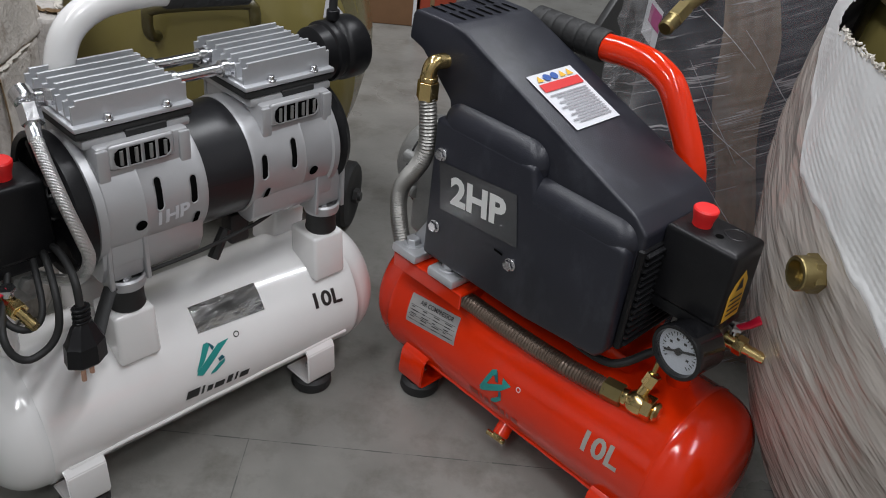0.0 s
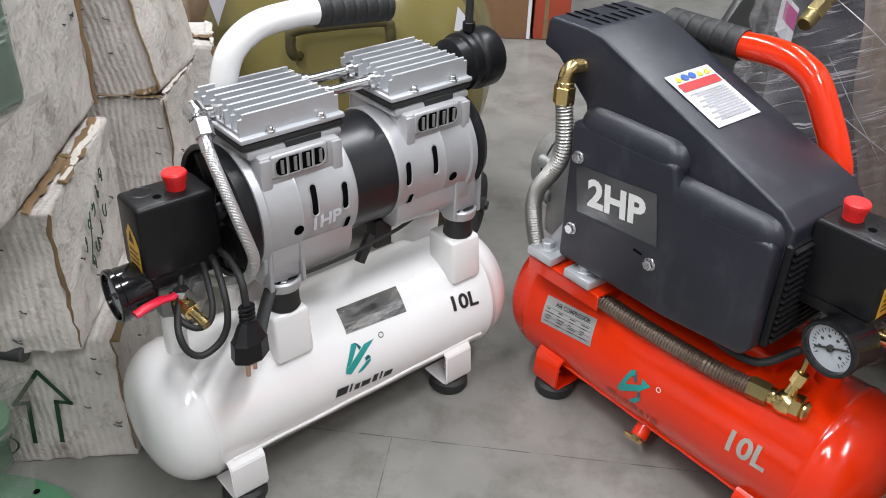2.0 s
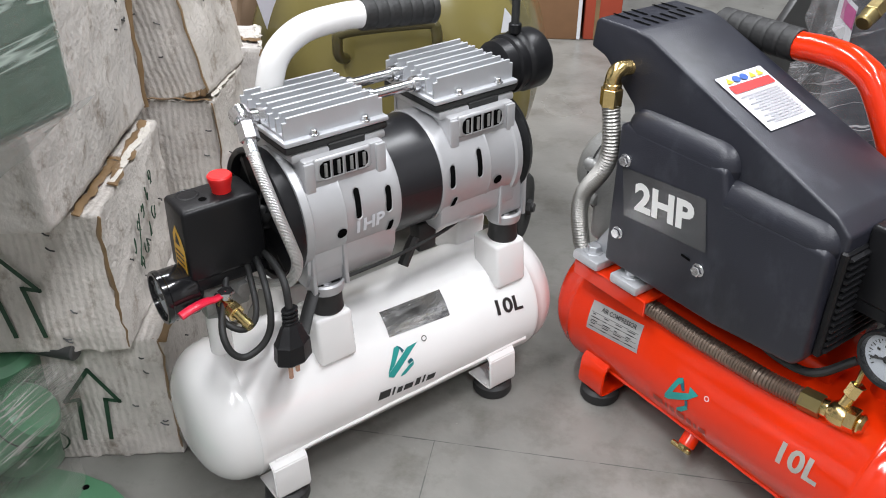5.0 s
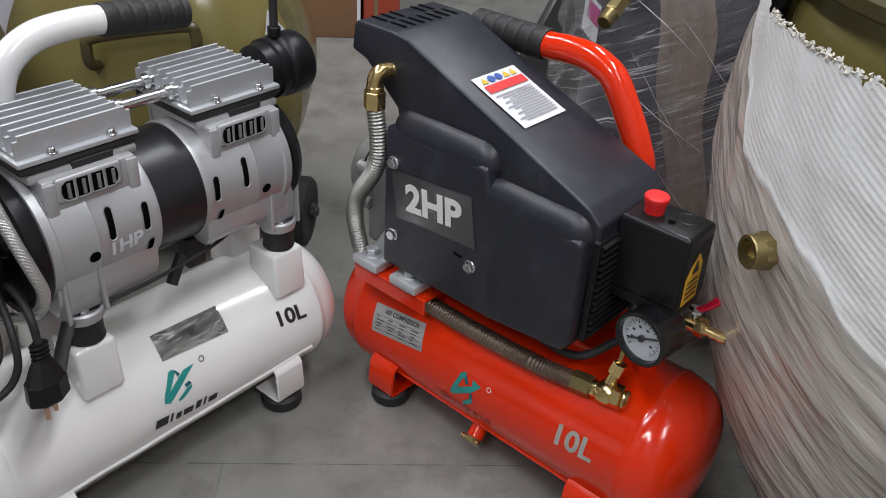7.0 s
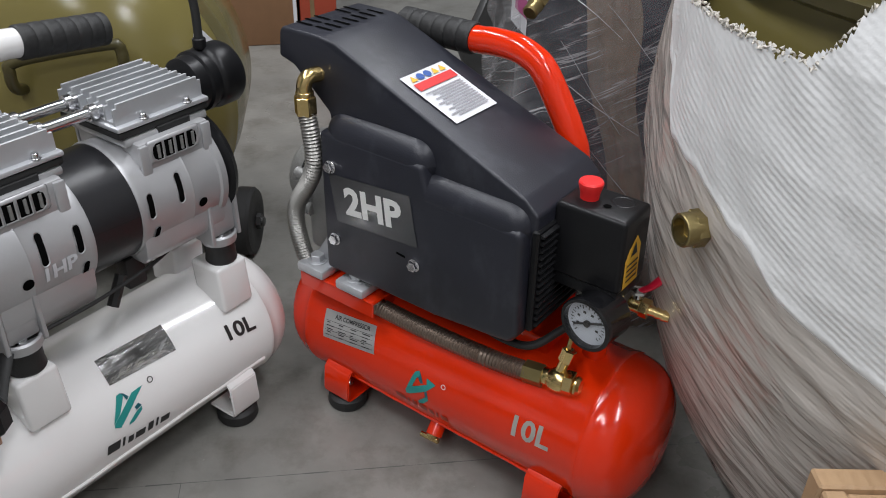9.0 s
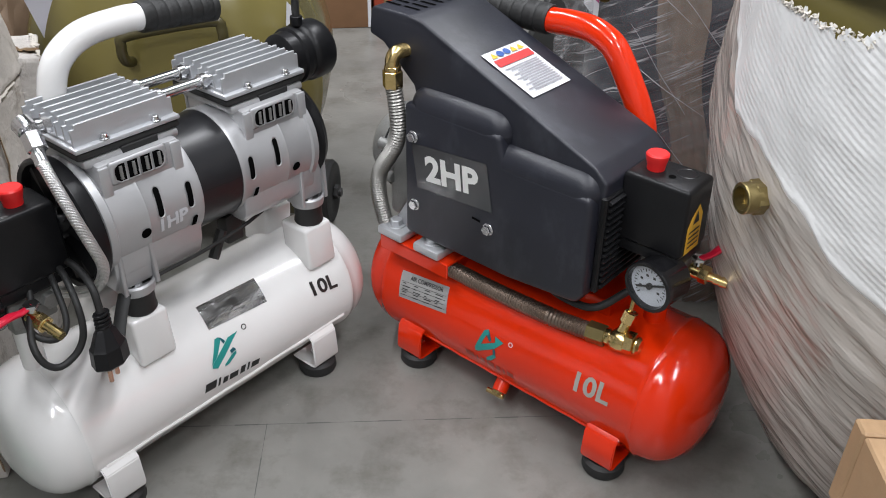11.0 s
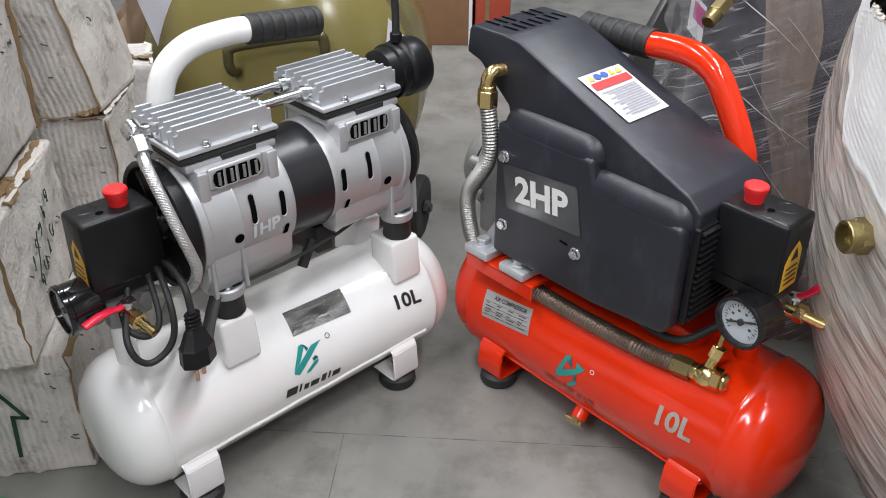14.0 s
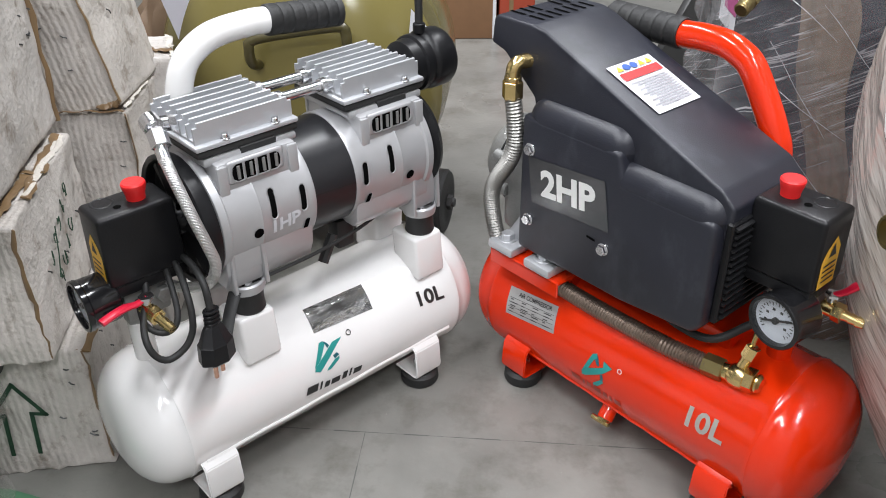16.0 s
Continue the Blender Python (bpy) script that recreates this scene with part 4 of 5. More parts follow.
# ---- the red compressor ----
TR = pose(0.2407, 0.8739, 0, 0, 0, -42.72)
red = thing("air_compressor", TR, "orange-red air compressor with black plastic shroud on the floor", "air compressor", "compressors")
ZR, RR = 0.0976, 0.0877
rtank = part("tank", lathe(tank_profile(0.258, 0.240, RR, 0.055), Matrix.Translation((0, 0, ZR)), 72, close=False), RED, red, "glossy orange-red steel air tank", 50)
part("weld_seam", sweep([(-0.17 + 0.017 * i, -RR * math.sin(radians(120)), ZR + RR * math.cos(radians(120)) + 0.0005 * math.sin(i * 4)) for i in range(21)], 0.0025, 8), RED, rtank, "long weld bead")
for fx in (-0.150, 0.150):
    for s in (-1, 1):
        strap_foot(red, fx, s, ZR, RR, 0.071, RED)
b = rod((-0.006, -0.062, 0.045), (-0.004, -0.078, 0.030), 0.010, 16, 0.001)
drain = part("drain_boss", b, RED, red, "red drain boss")
b = hexagon((-0.006, -0.074, 0.032), (-0.006, -0.080, 0.024), 0.008)
rod((-0.022, -0.079, 0.024), (0.004, -0.079, 0.026), 0.0035, 10, 0.0005, b)
part("drain_cock", b, BRASS, drain, "brass drain cock")

# mounting saddle and the pump that shows past the shroud
b = box(-0.200, -0.085, -0.090, 0.082, 0.188, 0.193, 0.0015, 1)
box(-0.200, -0.085, -0.090, -0.087, 0.172, 0.192, 0.001, 1, b)
box(-0.19, -0.09, -0.06, 0.06, 0.165, 0.19, 0.002, 1, b)
part("saddle", b, RED, red, "red folded steel saddle")
b = box(0.02, 0.11, -0.030, 0.05, 0.165, 0.200, 0.004, 2)
part("saddle", b, RED, red, "red folded steel saddle")
for px in (-0.180, -0.118):
    b = box(px - 0.021, px + 0.021, -0.094, -0.050, 0.194, 0.206, 0.003, 2)
    hexagon((px - 0.003, -0.076, 0.206), (px - 0.003, -0.076, 0.215), 0.0085, b)
    rod((px - 0.003, -0.076, 0.205), (px - 0.003, -0.076, 0.2075), 0.0125, 20, 0.0005, b)
    rod((px, -0.086, 0.18), (px, -0.086, 0.196), 0.004, 10, 0, b)
    part("pump_foot", b, FINS, red, "bright alloy pump foot with hex bolt")
part("foot_web", prism([(-0.198, 0.20), (-0.165, 0.20), (-0.150, 0.255), (-0.158, 0.28), (-0.166, 0.25), (-0.182, 0.225)], -0.07, -0.05, 0.003, 2), FINS, red, "curved alloy web")
b = box(-0.215, -0.150, -0.058, 0.055, 0.205, 0.330, 0.010, 3)
lathe([(0, 0), (0, 0.034), (0.004, 0.042), (0.010, 0.046), (0.030, 0.050), (0.034, 0.056), (0.044, 0.056), (0.046, 0.052), (0.050, 0.052)], Matrix.Translation((-0.254, -0.008, 0.281)), 40, b, False)
for i in range(8):
    q = math.pi * (0.125 + i / 4)
    cy, cz = -0.008 + 0.054 * math.cos(q), 0.281 + 0.054 * math.sin(q)
    rod((-0.226, cy, cz), (-0.204, cy, cz), 0.0085, 14, 0.0015, b)
rod((-0.205, -0.03, 0.325), (-0.205, -0.03, 0.352), 0.011, 18, 0.003, b)
pump = part("pump_body", b, CASTG, red, "grey cast pump body behind the shroud")
part("pump_joint", lathe([(-0.2195, 0.0530), (-0.2195, 0.0572), (-0.2175, 0.0572), (-0.2175, 0.0530)], Matrix.Translation((0, -0.008, 0.281)), 40, close=False), RUBBER, pump, "thin dark gasket line")
for i in range(4):
    q = math.pi * (0.125 + i / 2)
    cy, cz = -0.008 + 0.054 * math.cos(q), 0.281 + 0.054 * math.sin(q)
    part("pump_bolt", hexagon((-0.226, cy, cz), (-0.231, cy, cz), 0.0055), STEEL, pump, "zinc bolt")

# shroud
FY = -0.0875
b = prism([(-0.157, 0.213), (-0.157, 0.385), (-0.018, 0.385), (-0.010, 0.352), (0.098, 0.352), (0.102, 0.34), (0.104, 0.235), (0.095, 0.222), (0.0, 0.213)], FY, 0.075, 0.006, 3)
rt = lambda x0, x1, zt, r: prism([(x0, zt - 0.05), (x0, zt), (x1, zt), (x1, zt - 0.05)], FY + 0.0005, 0.02, r, 6)
join(b, rt(-0.1575, -0.010, 0.406, 0.026))
join(b, rt(-0.06, 0.105, 0.374, 0.026))
prism([(-0.227, 0.446), (-0.225, 0.474), (-0.220, 0.479), (-0.166, 0.479), (-0.150, 0.4745), (0.092, 0.380), (0.108, 0.366), (0.110, 0.30), (-0.13, 0.30), (-0.155, 0.40), (-0.205, 0.440)], -0.072, 0.051, 0.007, 4, b)
for v in b.verts:
    if v.co.y < -0.03 and v.co.z > 0.40:
        v.co.y += 0.10 * (v.co.z - 0.40) * (1 if v.co.x > -0.16 else 0.4)
shroud = part("shroud", b, SHROUD, red, "matt black moulded plastic shroud", 40)
slope = lambda s, t, h: Vector((-0.150 + s * 0.9315, t, 0.4752 - s * 0.3637 + h)) + Vector((0.00036, 0, 0.0009))
# vents: the top stays closed, patches carry the slots' painted shade
for row, (sx, count, y0) in enumerate(((-0.180, 7, -0.047), (-0.208, 3, -0.048), (-0.208, 2, 0.012))):
    for i in range(count):
        sy = y0 + i * 0.0135
        part("vent_slot", patch([(sx + a, sy + c) for c, a in capsule(0, 0, 0.0042, 0.024)], lambda s, t, h: Vector((s, t, 0.4796))), DARK, shroud, "flat patch painted with a vent slot's shade", 0)
# warning label on the slope
FINEINK = material("grey_fine_print", (0.30, 0.30, 0.32), 0.6, var=0.2)
lab = lambda s, t, h: slope(0.0765 + 0.078 * s, 0.0235 - 0.070 * t, h)
LB = part("warning_label", quad_on([(0, 0), (1, 0), (1, 1), (0, 1)], lab, 2), PAPER, shroud, "white safety label with a red band", 0)
up = lambda s, t, h: lab(s, t, h + 0.0014)
bar = lambda s0, s1, t0, t1: quad_on([(s0, t0), (s1, t0), (s1, t1), (s0, t1)], up, 1)
part("red_band", bar(0.20, 0.34, 0.06, 0.94), REDINK, LB, "red band", 0)
b = bmesh.new()
for i in range(12):
    join(b, bar(0.40 + i * 0.045, 0.424 + i * 0.045, 0.10, 0.92 - 0.10 * ((i * 7) % 5) / 2))
part("fine_print", b, FINEINK, LB, "grey lines of fine print", 0)
for i in range(5):
    t0 = 0.10 + i * 0.165
    if i in (2, 3):
        part("pictogram", patch([(0.11 + 0.06 * math.cos(k * 0.4), t0 + 0.07 + 0.075 * math.sin(k * 0.4)) for k in range(16)], up), BLUEINK, LB, "round blue sign", 0)
    else:
        part("pictogram", patch([(0.16, t0), (0.16, t0 + 0.14), (0.05, t0 + 0.07)], up), YELLOW, LB, "yellow triangle sign", 0)
# front face fittings
front = lambda s, t, h: Vector((s, FY - 0.0008 - h, t))
for px, pz in ((-0.141, 0.347), (-0.139, 0.258), (-0.026, 0.268)):
    bb = rod((px, FY + 0.002, pz), (px, FY - 0.002, pz), 0.0075, 18, 0.0005)
    hexagon((px, FY - 0.001, pz), (px, FY - 0.0065, pz), 0.0062, bb)
    part("shroud_screw", bb, STEEL, shroud, "bright hex screw")
# slit drawn as a strip of painted shade on the closed face
part("slit", patch([(-0.050, 0.276), (-0.038, 0.275), (-0.038, 0.272), (-0.050, 0.273)], front), DARK, shroud, "short flat patch painted with a slit's shade", 0)
tilt = radians(6)
badge = lambda s, t, h: front(-0.134 + s * math.cos(tilt) - t * math.sin(tilt), 0.283 + s * math.sin(tilt) + t * math.cos(tilt), h)
part("clear_sticker", quad_on([(0, 0), (0.113, -0.004), (0.108, 0.054), (-0.004, 0.056)], badge, 2), CLEARSTICK, shroud, "clear glossy sticker", 0)
part("power_lettering", lettering("2HP", 0.0435, lambda s, t, h: badge(0.0155 + s * 1.04, 0.0135 + t, 0.0006), 0.04), PALE, shroud, "pale grey 2HP lettering", 0)
# louvred end
part("louvre_panel", prism([(0.1035, 0.236), (0.1035, 0.352), (0.1115, 0.352), (0.1115, 0.236)], -0.074, 0.055, 0.002, 1), BLACK, shroud, "black louvre panel")
for i in range(14):
    sz = 0.242 + i * 0.0078
    part("louvre", prism([(0.110, sz), (0.1155, sz + 0.001), (0.1155, sz + 0.003), (0.110, sz + 0.0048)], -0.070, 0.050), BLACK, shroud)

# handle
part("handle", sweep(spline([(0.068, 0.074, 0.16), (0.068, 0.074, 0.30), (0.067, 0.071, 0.362), (0.058, 0.070, 0.388), (0.0445, 0.070, 0.412), (0.0207, 0.070, 0.447), (0.004, 0.070, 0.4585), (-0.0159, 0.070, 0.4645), (-0.045, 0.070, 0.465), (-0.0696, 0.070, 0.463), (-0.16, 0.070, 0.4625)]), 0.0150, 24), RED, red, "orange-red bent tube handle")
gp = [Vector((-0.068, 0.070, 0.4632)).lerp(Vector((-0.172, 0.070, 0.4625)), i / 44) for i in range(45)]
part("grip", sweep(gp, [0.0178 - 0.0012 * (i % 7 == 0) - (0.010 if i == 44 else 0.004 if i == 43 else 0.0015 if i == 42 else 0.0) for i in range(45)], 24), RUBBER, red, "ribbed black rubber grip")

# discharge conduit
b = rod((-0.172, -0.080, 0.438), (-0.160, -0.045, 0.441), 0.0080, 16, 0.001)
lathe([(0, 0), (0, 0.0125), (0.002, 0.0135), (0.005, 0.0135), (0.006, 0.012), (0.006, 0)], along((-0.166, -0.064, 0.439), (-0.164, -0.056, 0.4395)), 24, b, False)
sweep(spline([(-0.169, -0.070, 0.439), (-0.172, -0.082, 0.438), (-0.1735, -0.087, 0.430), (-0.1735, -0.087, 0.415)], 0.002), 0.0084, 18, b)
rod((-0.1735, -0.087, 0.424), (-0.1735, -0.087, 0.4185), 0.0098, 20, 0.0008, b)
hexagon((-0.1735, -0.087, 0.4185), (-0.1735, -0.087, 0.3985), 0.0120, b)
part("elbow", b, BRASS, red, "brass elbow with hex nut")
part("conduit", corrugated([(-0.1735, -0.087, 0.4020), (-0.1690, -0.087, 0.3810), (-0.1660, -0.087, 0.3500), (-0.1705, -0.087, 0.3290), (-0.1800, -0.087, 0.3115), (-0.1920, -0.087, 0.2940), (-0.2010, -0.086, 0.2780), (-0.2060, -0.084, 0.2550), (-0.2050, -0.081, 0.2290), (-0.2010, -0.076, 0.2010), (-0.1910, -0.070, 0.1860)], 0.0104), CONDUIT, red, "grey corrugated metal conduit")
part("conduit", corrugated([(-0.198, -0.072, 0.186), (-0.185, -0.066, 0.176), (-0.15, -0.064, 0.172), (-0.05, -0.065, 0.169), (0.05, -0.063, 0.170), (0.104, -0.058, 0.172)], 0.0110), CONDUIT_WARM, red, "bronzed corrugated conduit lying along the tank")
b = hexagon((0.100, -0.058, 0.172), (0.122, -0.055, 0.173), 0.0125)
part("conduit_nut", b, OLDBRASS, red, "dull plated hex nut")
b = lathe([(0, 0), (0, 0.0090), (0.002, 0.0098), (0.008, 0.0098), (0.012, 0.0128), (0.020, 0.0138), (0.026, 0.0128), (0.027, 0.0105)], along((0.120, -0.055, 0.174), (0.150, -0.0515, 0.176)), 28, None, False)
hexagon((0.1455, -0.052, 0.1757), (0.156, -0.0507, 0.1764), 0.0136, b)
rod((0.155, -0.0508, 0.1763), (0.163, -0.050, 0.1768), 0.0108, 20, 0.003, b)
rod((0.137, -0.052, 0.182), (0.1405, -0.046, 0.200), 0.0058, 14, 0.001, b)
hexagon((0.140, -0.047, 0.197), (0.1425, -0.043, 0.211), 0.0078, b)
part("check_valve", b, BRASS, red, "brass check valve with side port")
part("relief_tube", sweep(spline([(0.140, -0.042, 0.208), (0.139, -0.036, 0.222), (0.136, -0.02, 0.245), (0.136, -0.01, 0.29)]), 0.0028, 8), BRASS, red, "thin relief tube")

# pressure switch group
part("tank_riser", rod((0.150, 0, 0.16), (0.150, 0, 0.255), 0.013, 20, 0.001), RED, red, "short red riser pipe")
b = box(0.13, 0.175, -0.02, 0.016, 0.245, 0.285, 0.004, 2)
part("manifold", b, CASTG, red, "dull cast manifold")
switch_box(red, 0.106, 0.184, -0.043, 0.014, 0.294, 0.372, 1, 0.130, -0.016)
gauge(red, (0.170, -0.026, 0.266), (-0.14, -1, -0.02), 0.0275, 0.040)
b = rod((0.156, -0.008, 0.265), (0.171, -0.030, 0.266), 0.007, 12)
part("gauge_stem", b, BRASS, red, "brass gauge stem")
ball_valve(red, (0.178, 0.004, 0.261), (1, 0.05, -0.05), (0.65, 0.45, 0.42))
part("lead", sweep(spline([(0.02, -0.05, 0.205), (0.06, -0.055, 0.198), (0.10, -0.05, 0.20), (0.128, -0.03, 0.225)]), 0.0045, 10), RUBBER, red, "black lead under the shroud")

# printing on the red tank
onr = on_cylinder(ZR, RR)
npc = [(-0.172, 60.5), (-0.094, 55.6), (-0.088, 77.9), (-0.170, 85)]
npl = part("nameplate", quad_on(npc, onr, 10), PLATE, rtank, "silver nameplate printed AIR COMPRESSOR", 0)
bil = lambda s, t, h: onr((npc[0][0] * (1 - s) + npc[1][0] * s) * (1 - t) + (npc[3][0] * (1 - s) + npc[2][0] * s) * t, (npc[0][1] * (1 - s) + npc[1][1] * s) * (1 - t) + (npc[3][1] * (1 - s) + npc[2][1] * s) * t, h + 0.0004)
part("nameplate_lettering", lettering("AIR COMPRESSOR", 0.085, lambda s, t, h: bil(0.21 + s, 0.25 - t * 2.6, h), 0.02), INK, npl, "dark AIR COMPRESSOR lettering", 0)
b = bmesh.new()
for r in range(5):
    for c in range(4):
        w = 0.06 + 0.03 * ((r * 3 + c * 5) % 4)
        join(b, quad_on([(0.07 + c * 0.23, 0.40 + r * 0.11), (0.07 + c * 0.23 + w, 0.40 + r * 0.11), (0.07 + c * 0.23 + w, 0.435 + r * 0.11), (0.07 + c * 0.23, 0.435 + r * 0.11)], bil, 1))
for r in range(4):
    join(b, quad_on([(0.04, 0.355 + r * 0.165), (0.96, 0.355 + r * 0.165), (0.96, 0.37 + r * 0.165), (0.04, 0.37 + r * 0.165)], bil, 4))
part("nameplate_rows", b, INK, npl, "rows of small dark bars", 0)
mark(rtank, onr, ([(-0.0385, 97.5), (-0.0352, 90.4), (-0.008, 80.0), (-0.0095, 74.6), (0.0040, 77.0), (-0.008, 86.0), (-0.0331, 96.8)], [(-0.0391, 95.4), (-0.0266, 74.2), (-0.0206, 71.8), (-0.0190, 75.5), (-0.0231, 78.5), (-0.031, 92.0)], [(-0.0197, 99.0), (-0.0069, 90.5), (-0.0045, 93.5), (-0.013, 100.2), (-0.0201, 102.0)]),
     ([(-0.0216, 77.4), (-0.0190, 73.0), (-0.0135, 80.6), (-0.0170, 81.6)], [(-0.0105, 87.6), (-0.0072, 86.2), (-0.0052, 91.0), (-0.0090, 92.6)]))
ring_mark(rtank, onr, 0.014, 75.2, 0.0032, RR, PALE)
b = bmesh.new()
for s0, s1 in ((0, 0.014), (0.018, 0.021), (0.025, 0.031), (0.035, 0.046), (0.05, 0.056), (0.06, 0.063), (0.067, 0.076)):
    part("wordmark_bar", quad_on([(s0, 0), (s1, 0), (s1, 0.0085), (s0, 0.0085)], word_on(onr, RR, -0.055, 108, 0), 3), FAINT, rtank, "faded printed bar", 0)
part("volume_lettering", lettering("10L", 0.034, word_on(onr, RR, 0.101, 84, -40), 0.03), GREYINK, rtank, "grey foil 10L lettering", 0)


# ---- stacked cartons ----
def edge_tape(p, q, w=0.012, t=0.0025, seed=0):
    """A crumpled strip of tape from p to q."""
    rnd = random.Random(seed)
    n = 14
    pts = [Vector(p).lerp(Vector(q), i / n) + Vector([rnd.uniform(-1, 1) * 0.0018 for _ in range(3)]) for i in range(n + 1)]
    return sweep(pts, [w / 2 * (0.5 + 0.45 * rnd.random()) for _ in pts], 8, flat=0.22)


def crumple(c, seed):
    """Dents and sharp paper creases: a shift along the outward side."""
    q = c + Vector((seed * 3.7, seed * 1.3, seed * 0.7))
    ridge = 1 - abs(noise.noise(q * 13)) * 2
    ridge2 = 1 - abs(noise.noise(q * 31 + Vector((5, 5, 5)))) * 2
    return 0.0062 * noise.noise(q * 6) + 0.0020 * ridge ** 3 + 0.0011 * ridge2


def carton(m, w, d, h, seed, label, tapes=(), bulge=0.004, front="rib"):
    """A wrapped carton; its front right bottom corner is at the origin, its front looks along -y and it reaches to -x."""
    ob = thing("wrapped_carton", m, label, "carton", "stack of wrapped cartons")
    b = box(-w, 0, 0, d, 0, h, 0.0, cuts=38)
    for v in b.verts:
        c = v.co.copy()
        k = Vector((min(1, 6 * min(-c.x, c.x + w) / w), min(1, 6 * min(c.y, d - c.y) / d), min(1, 6 * min(c.z, h - c.z) / h)))
        out = Vector((1 if c.x > -1e-5 else -1 if c.x < -w + 1e-5 else 0, 1 if c.y > d - 1e-5 else -1 if c.y < 1e-5 else 0, 1 if c.z > h - 1e-5 else 0))
        flute = 0.0
        if front == "rib" and abs(out.y) > 0.5 and abs(out.x) < 0.5:
            flute = 0.0009 * math.sin(c.x * 2 * math.pi / 0.0125 + 1.5 * noise.noise(c * 9)) * (0.6 + 0.8 * noise.noise(c * 15 + Vector((0, 0, seed))))
        v.co = c + out * (crumple(c, seed) + flute + bulge * k.x * k.z * 0.6) + noise.noise_vector(c * 22 + Vector((seed, 0, 0))) * 0.0022
        if c.z < 0.001:
            v.co.z = 0
    bmesh.ops.bevel(b, geom=[e for e in b.edges if e.calc_face_angle(0) > 0.9], offset=0.0022, segments=1, affect="EDGES")
    part("box_body", b, WRAPBOX if front == "rib" else WRAPBOX_SIDE, ob, "dirty white wrapped cardboard", 55)
    rnd = random.Random(seed * 7 + 1)
    for i in range(5):
        x, z = (-rnd.uniform(0.012, 0.06), rnd.uniform(0.12, 0.9) * h)
        off = -0.0035 + crumple(Vector((x, 0, z)), seed) * -1
        dx, dz = rnd.uniform(0.005, 0.009), rnd.uniform(-0.006, 0.001)
        part("staple", sweep([(x, off - 0.001, z), (x + dx * 0.5, off - 0.0025, z + dz * 0.5), (x + dx, off - 0.001, z + dz)], 0.0009, 5), METALD, ob, "dark staple")
    for i in range(4):
        y, z = rnd.uniform(0.015, 0.8) * d, rnd.uniform(0.2, 0.9) * h
        off = 0.0035 + crumple(Vector((0, y, z)), seed)
        part("staple", sweep([(off, y, z), (off + 0.0015, y + 0.004, z - 0.003), (off, y + 0.008, z - 0.007)], 0.0009, 5), METALD, ob, "dark staple")
    for k in range(4):
        y0, y1 = rnd.uniform(0, 0.5) * d, rnd.uniform(0.6, 1.0) * d
        pts = [Vector((-0.004 + 0.003 * math.sin(q * 0.7 + k) + rnd.uniform(-0.001, 0.001), y0 + (y1 - y0) * q / 14, h + 0.003 + rnd.uniform(-0.001, 0.001))) for q in range(15)]
        part("torn_edge", sweep(pts, [0.0018 + 0.0014 * rnd.random() for _ in pts], 6, flat=0.25), TORN, ob, "torn white card edge")
    for i, (p, q, tw) in enumerate(tapes):
        part("tape", edge_tape(p, q, tw, seed=seed * 10 + i), TAPE, ob, "torn brown parcel tape")
    return ob


def arrow_on(ob, x, z, k, lean=0.0):
    """An upright arrow drawn in outline on a front."""
    out = [(-0.5, -2.2), (-0.5, 0), (-1, -0.1), (0, 1.6), (1, -0.1), (0.5, 0), (0.5, -2.2)]
    b = bmesh.new()
    for (a, c), (e, f) in zip(out, out[1:]):
        p, q = Vector((x + (a + lean * c) * k, c * k * 0.9 + z)), Vector((x + (e + lean * f) * k, f * k * 0.9 + z))
        dd = (q - p).normalized() * 0.0025
        nn = Vector((-dd.y, dd.x))
        join(b, patch([p - nn - dd, q - nn + dd, q + nn + dd, p + nn - dd], lambda s, t, h: Vector((s, -0.0095, t))))
    part("drawn_arrow", b, MARKER, ob, "arrow drawn in dark green marker", 0)


c1 = carton(pose(-0.401, 0.712, 0, 0, 0, 14), 0.36, 0.26, 0.174, 1, "dirty white wrapped carton on the floor with a drawn arrow", (((0, 0, 0.17), (0.002, 0.28, 0.172), 0.02), ((0.0, 0, 0.01), (0, 0, 0.17), 0.012)))
arrow_on(c1, -0.085, 0.095, 0.030, 0.08)
ring = bmesh.new()
n = 24
for k in range(n):
    a0, a1 = 2 * math.pi * k / n, 2 * math.pi * (k + 1) / n
    ring.faces.new([ring.verts.new((-0.165 + r * 0.042 * math.cos(a), -0.0095, 0.033 + r * 0.022 * math.sin(a))) for r, a in ((0.94, a0), (1, a0), (1, a1), (0.94, a1))])
for k in range(2):
    join(ring, patch([(-0.185, 0.023 + k * 0.013), (-0.142, 0.023 + k * 0.013), (-0.142, 0.032 + k * 0.013), (-0.185, 0.032 + k * 0.013)], lambda s, t, h: Vector((s, -0.0095, t))))
part("drawn_oval", ring, MARKER, c1, "oval with dark bars in marker", 0)
c2 = carton(pose(-0.418, 0.682, 0.180, 0, 0, 14), 0.34, 0.225, 0.162, 2, "dirty white wrapped carton with a drawn arrow and scribbles", (((-0.003, 0.06, 0.163), (-0.010, 0.22, 0.165), 0.016), ((0.001, -0.001, 0.004), (0.001, -0.001, 0.160), 0.011), ((-0.020, 0.0, 0.165), (-0.014, 0.11, 0.166), 0.012), ((0.0, 0.118, 0.164), (-0.034, 0.122, 0.166), 0.014)), front="rib")
arrow_on(c2, -0.10, 0.085, 0.030, -0.12)
b = bmesh.new()
rnd = random.Random(5)
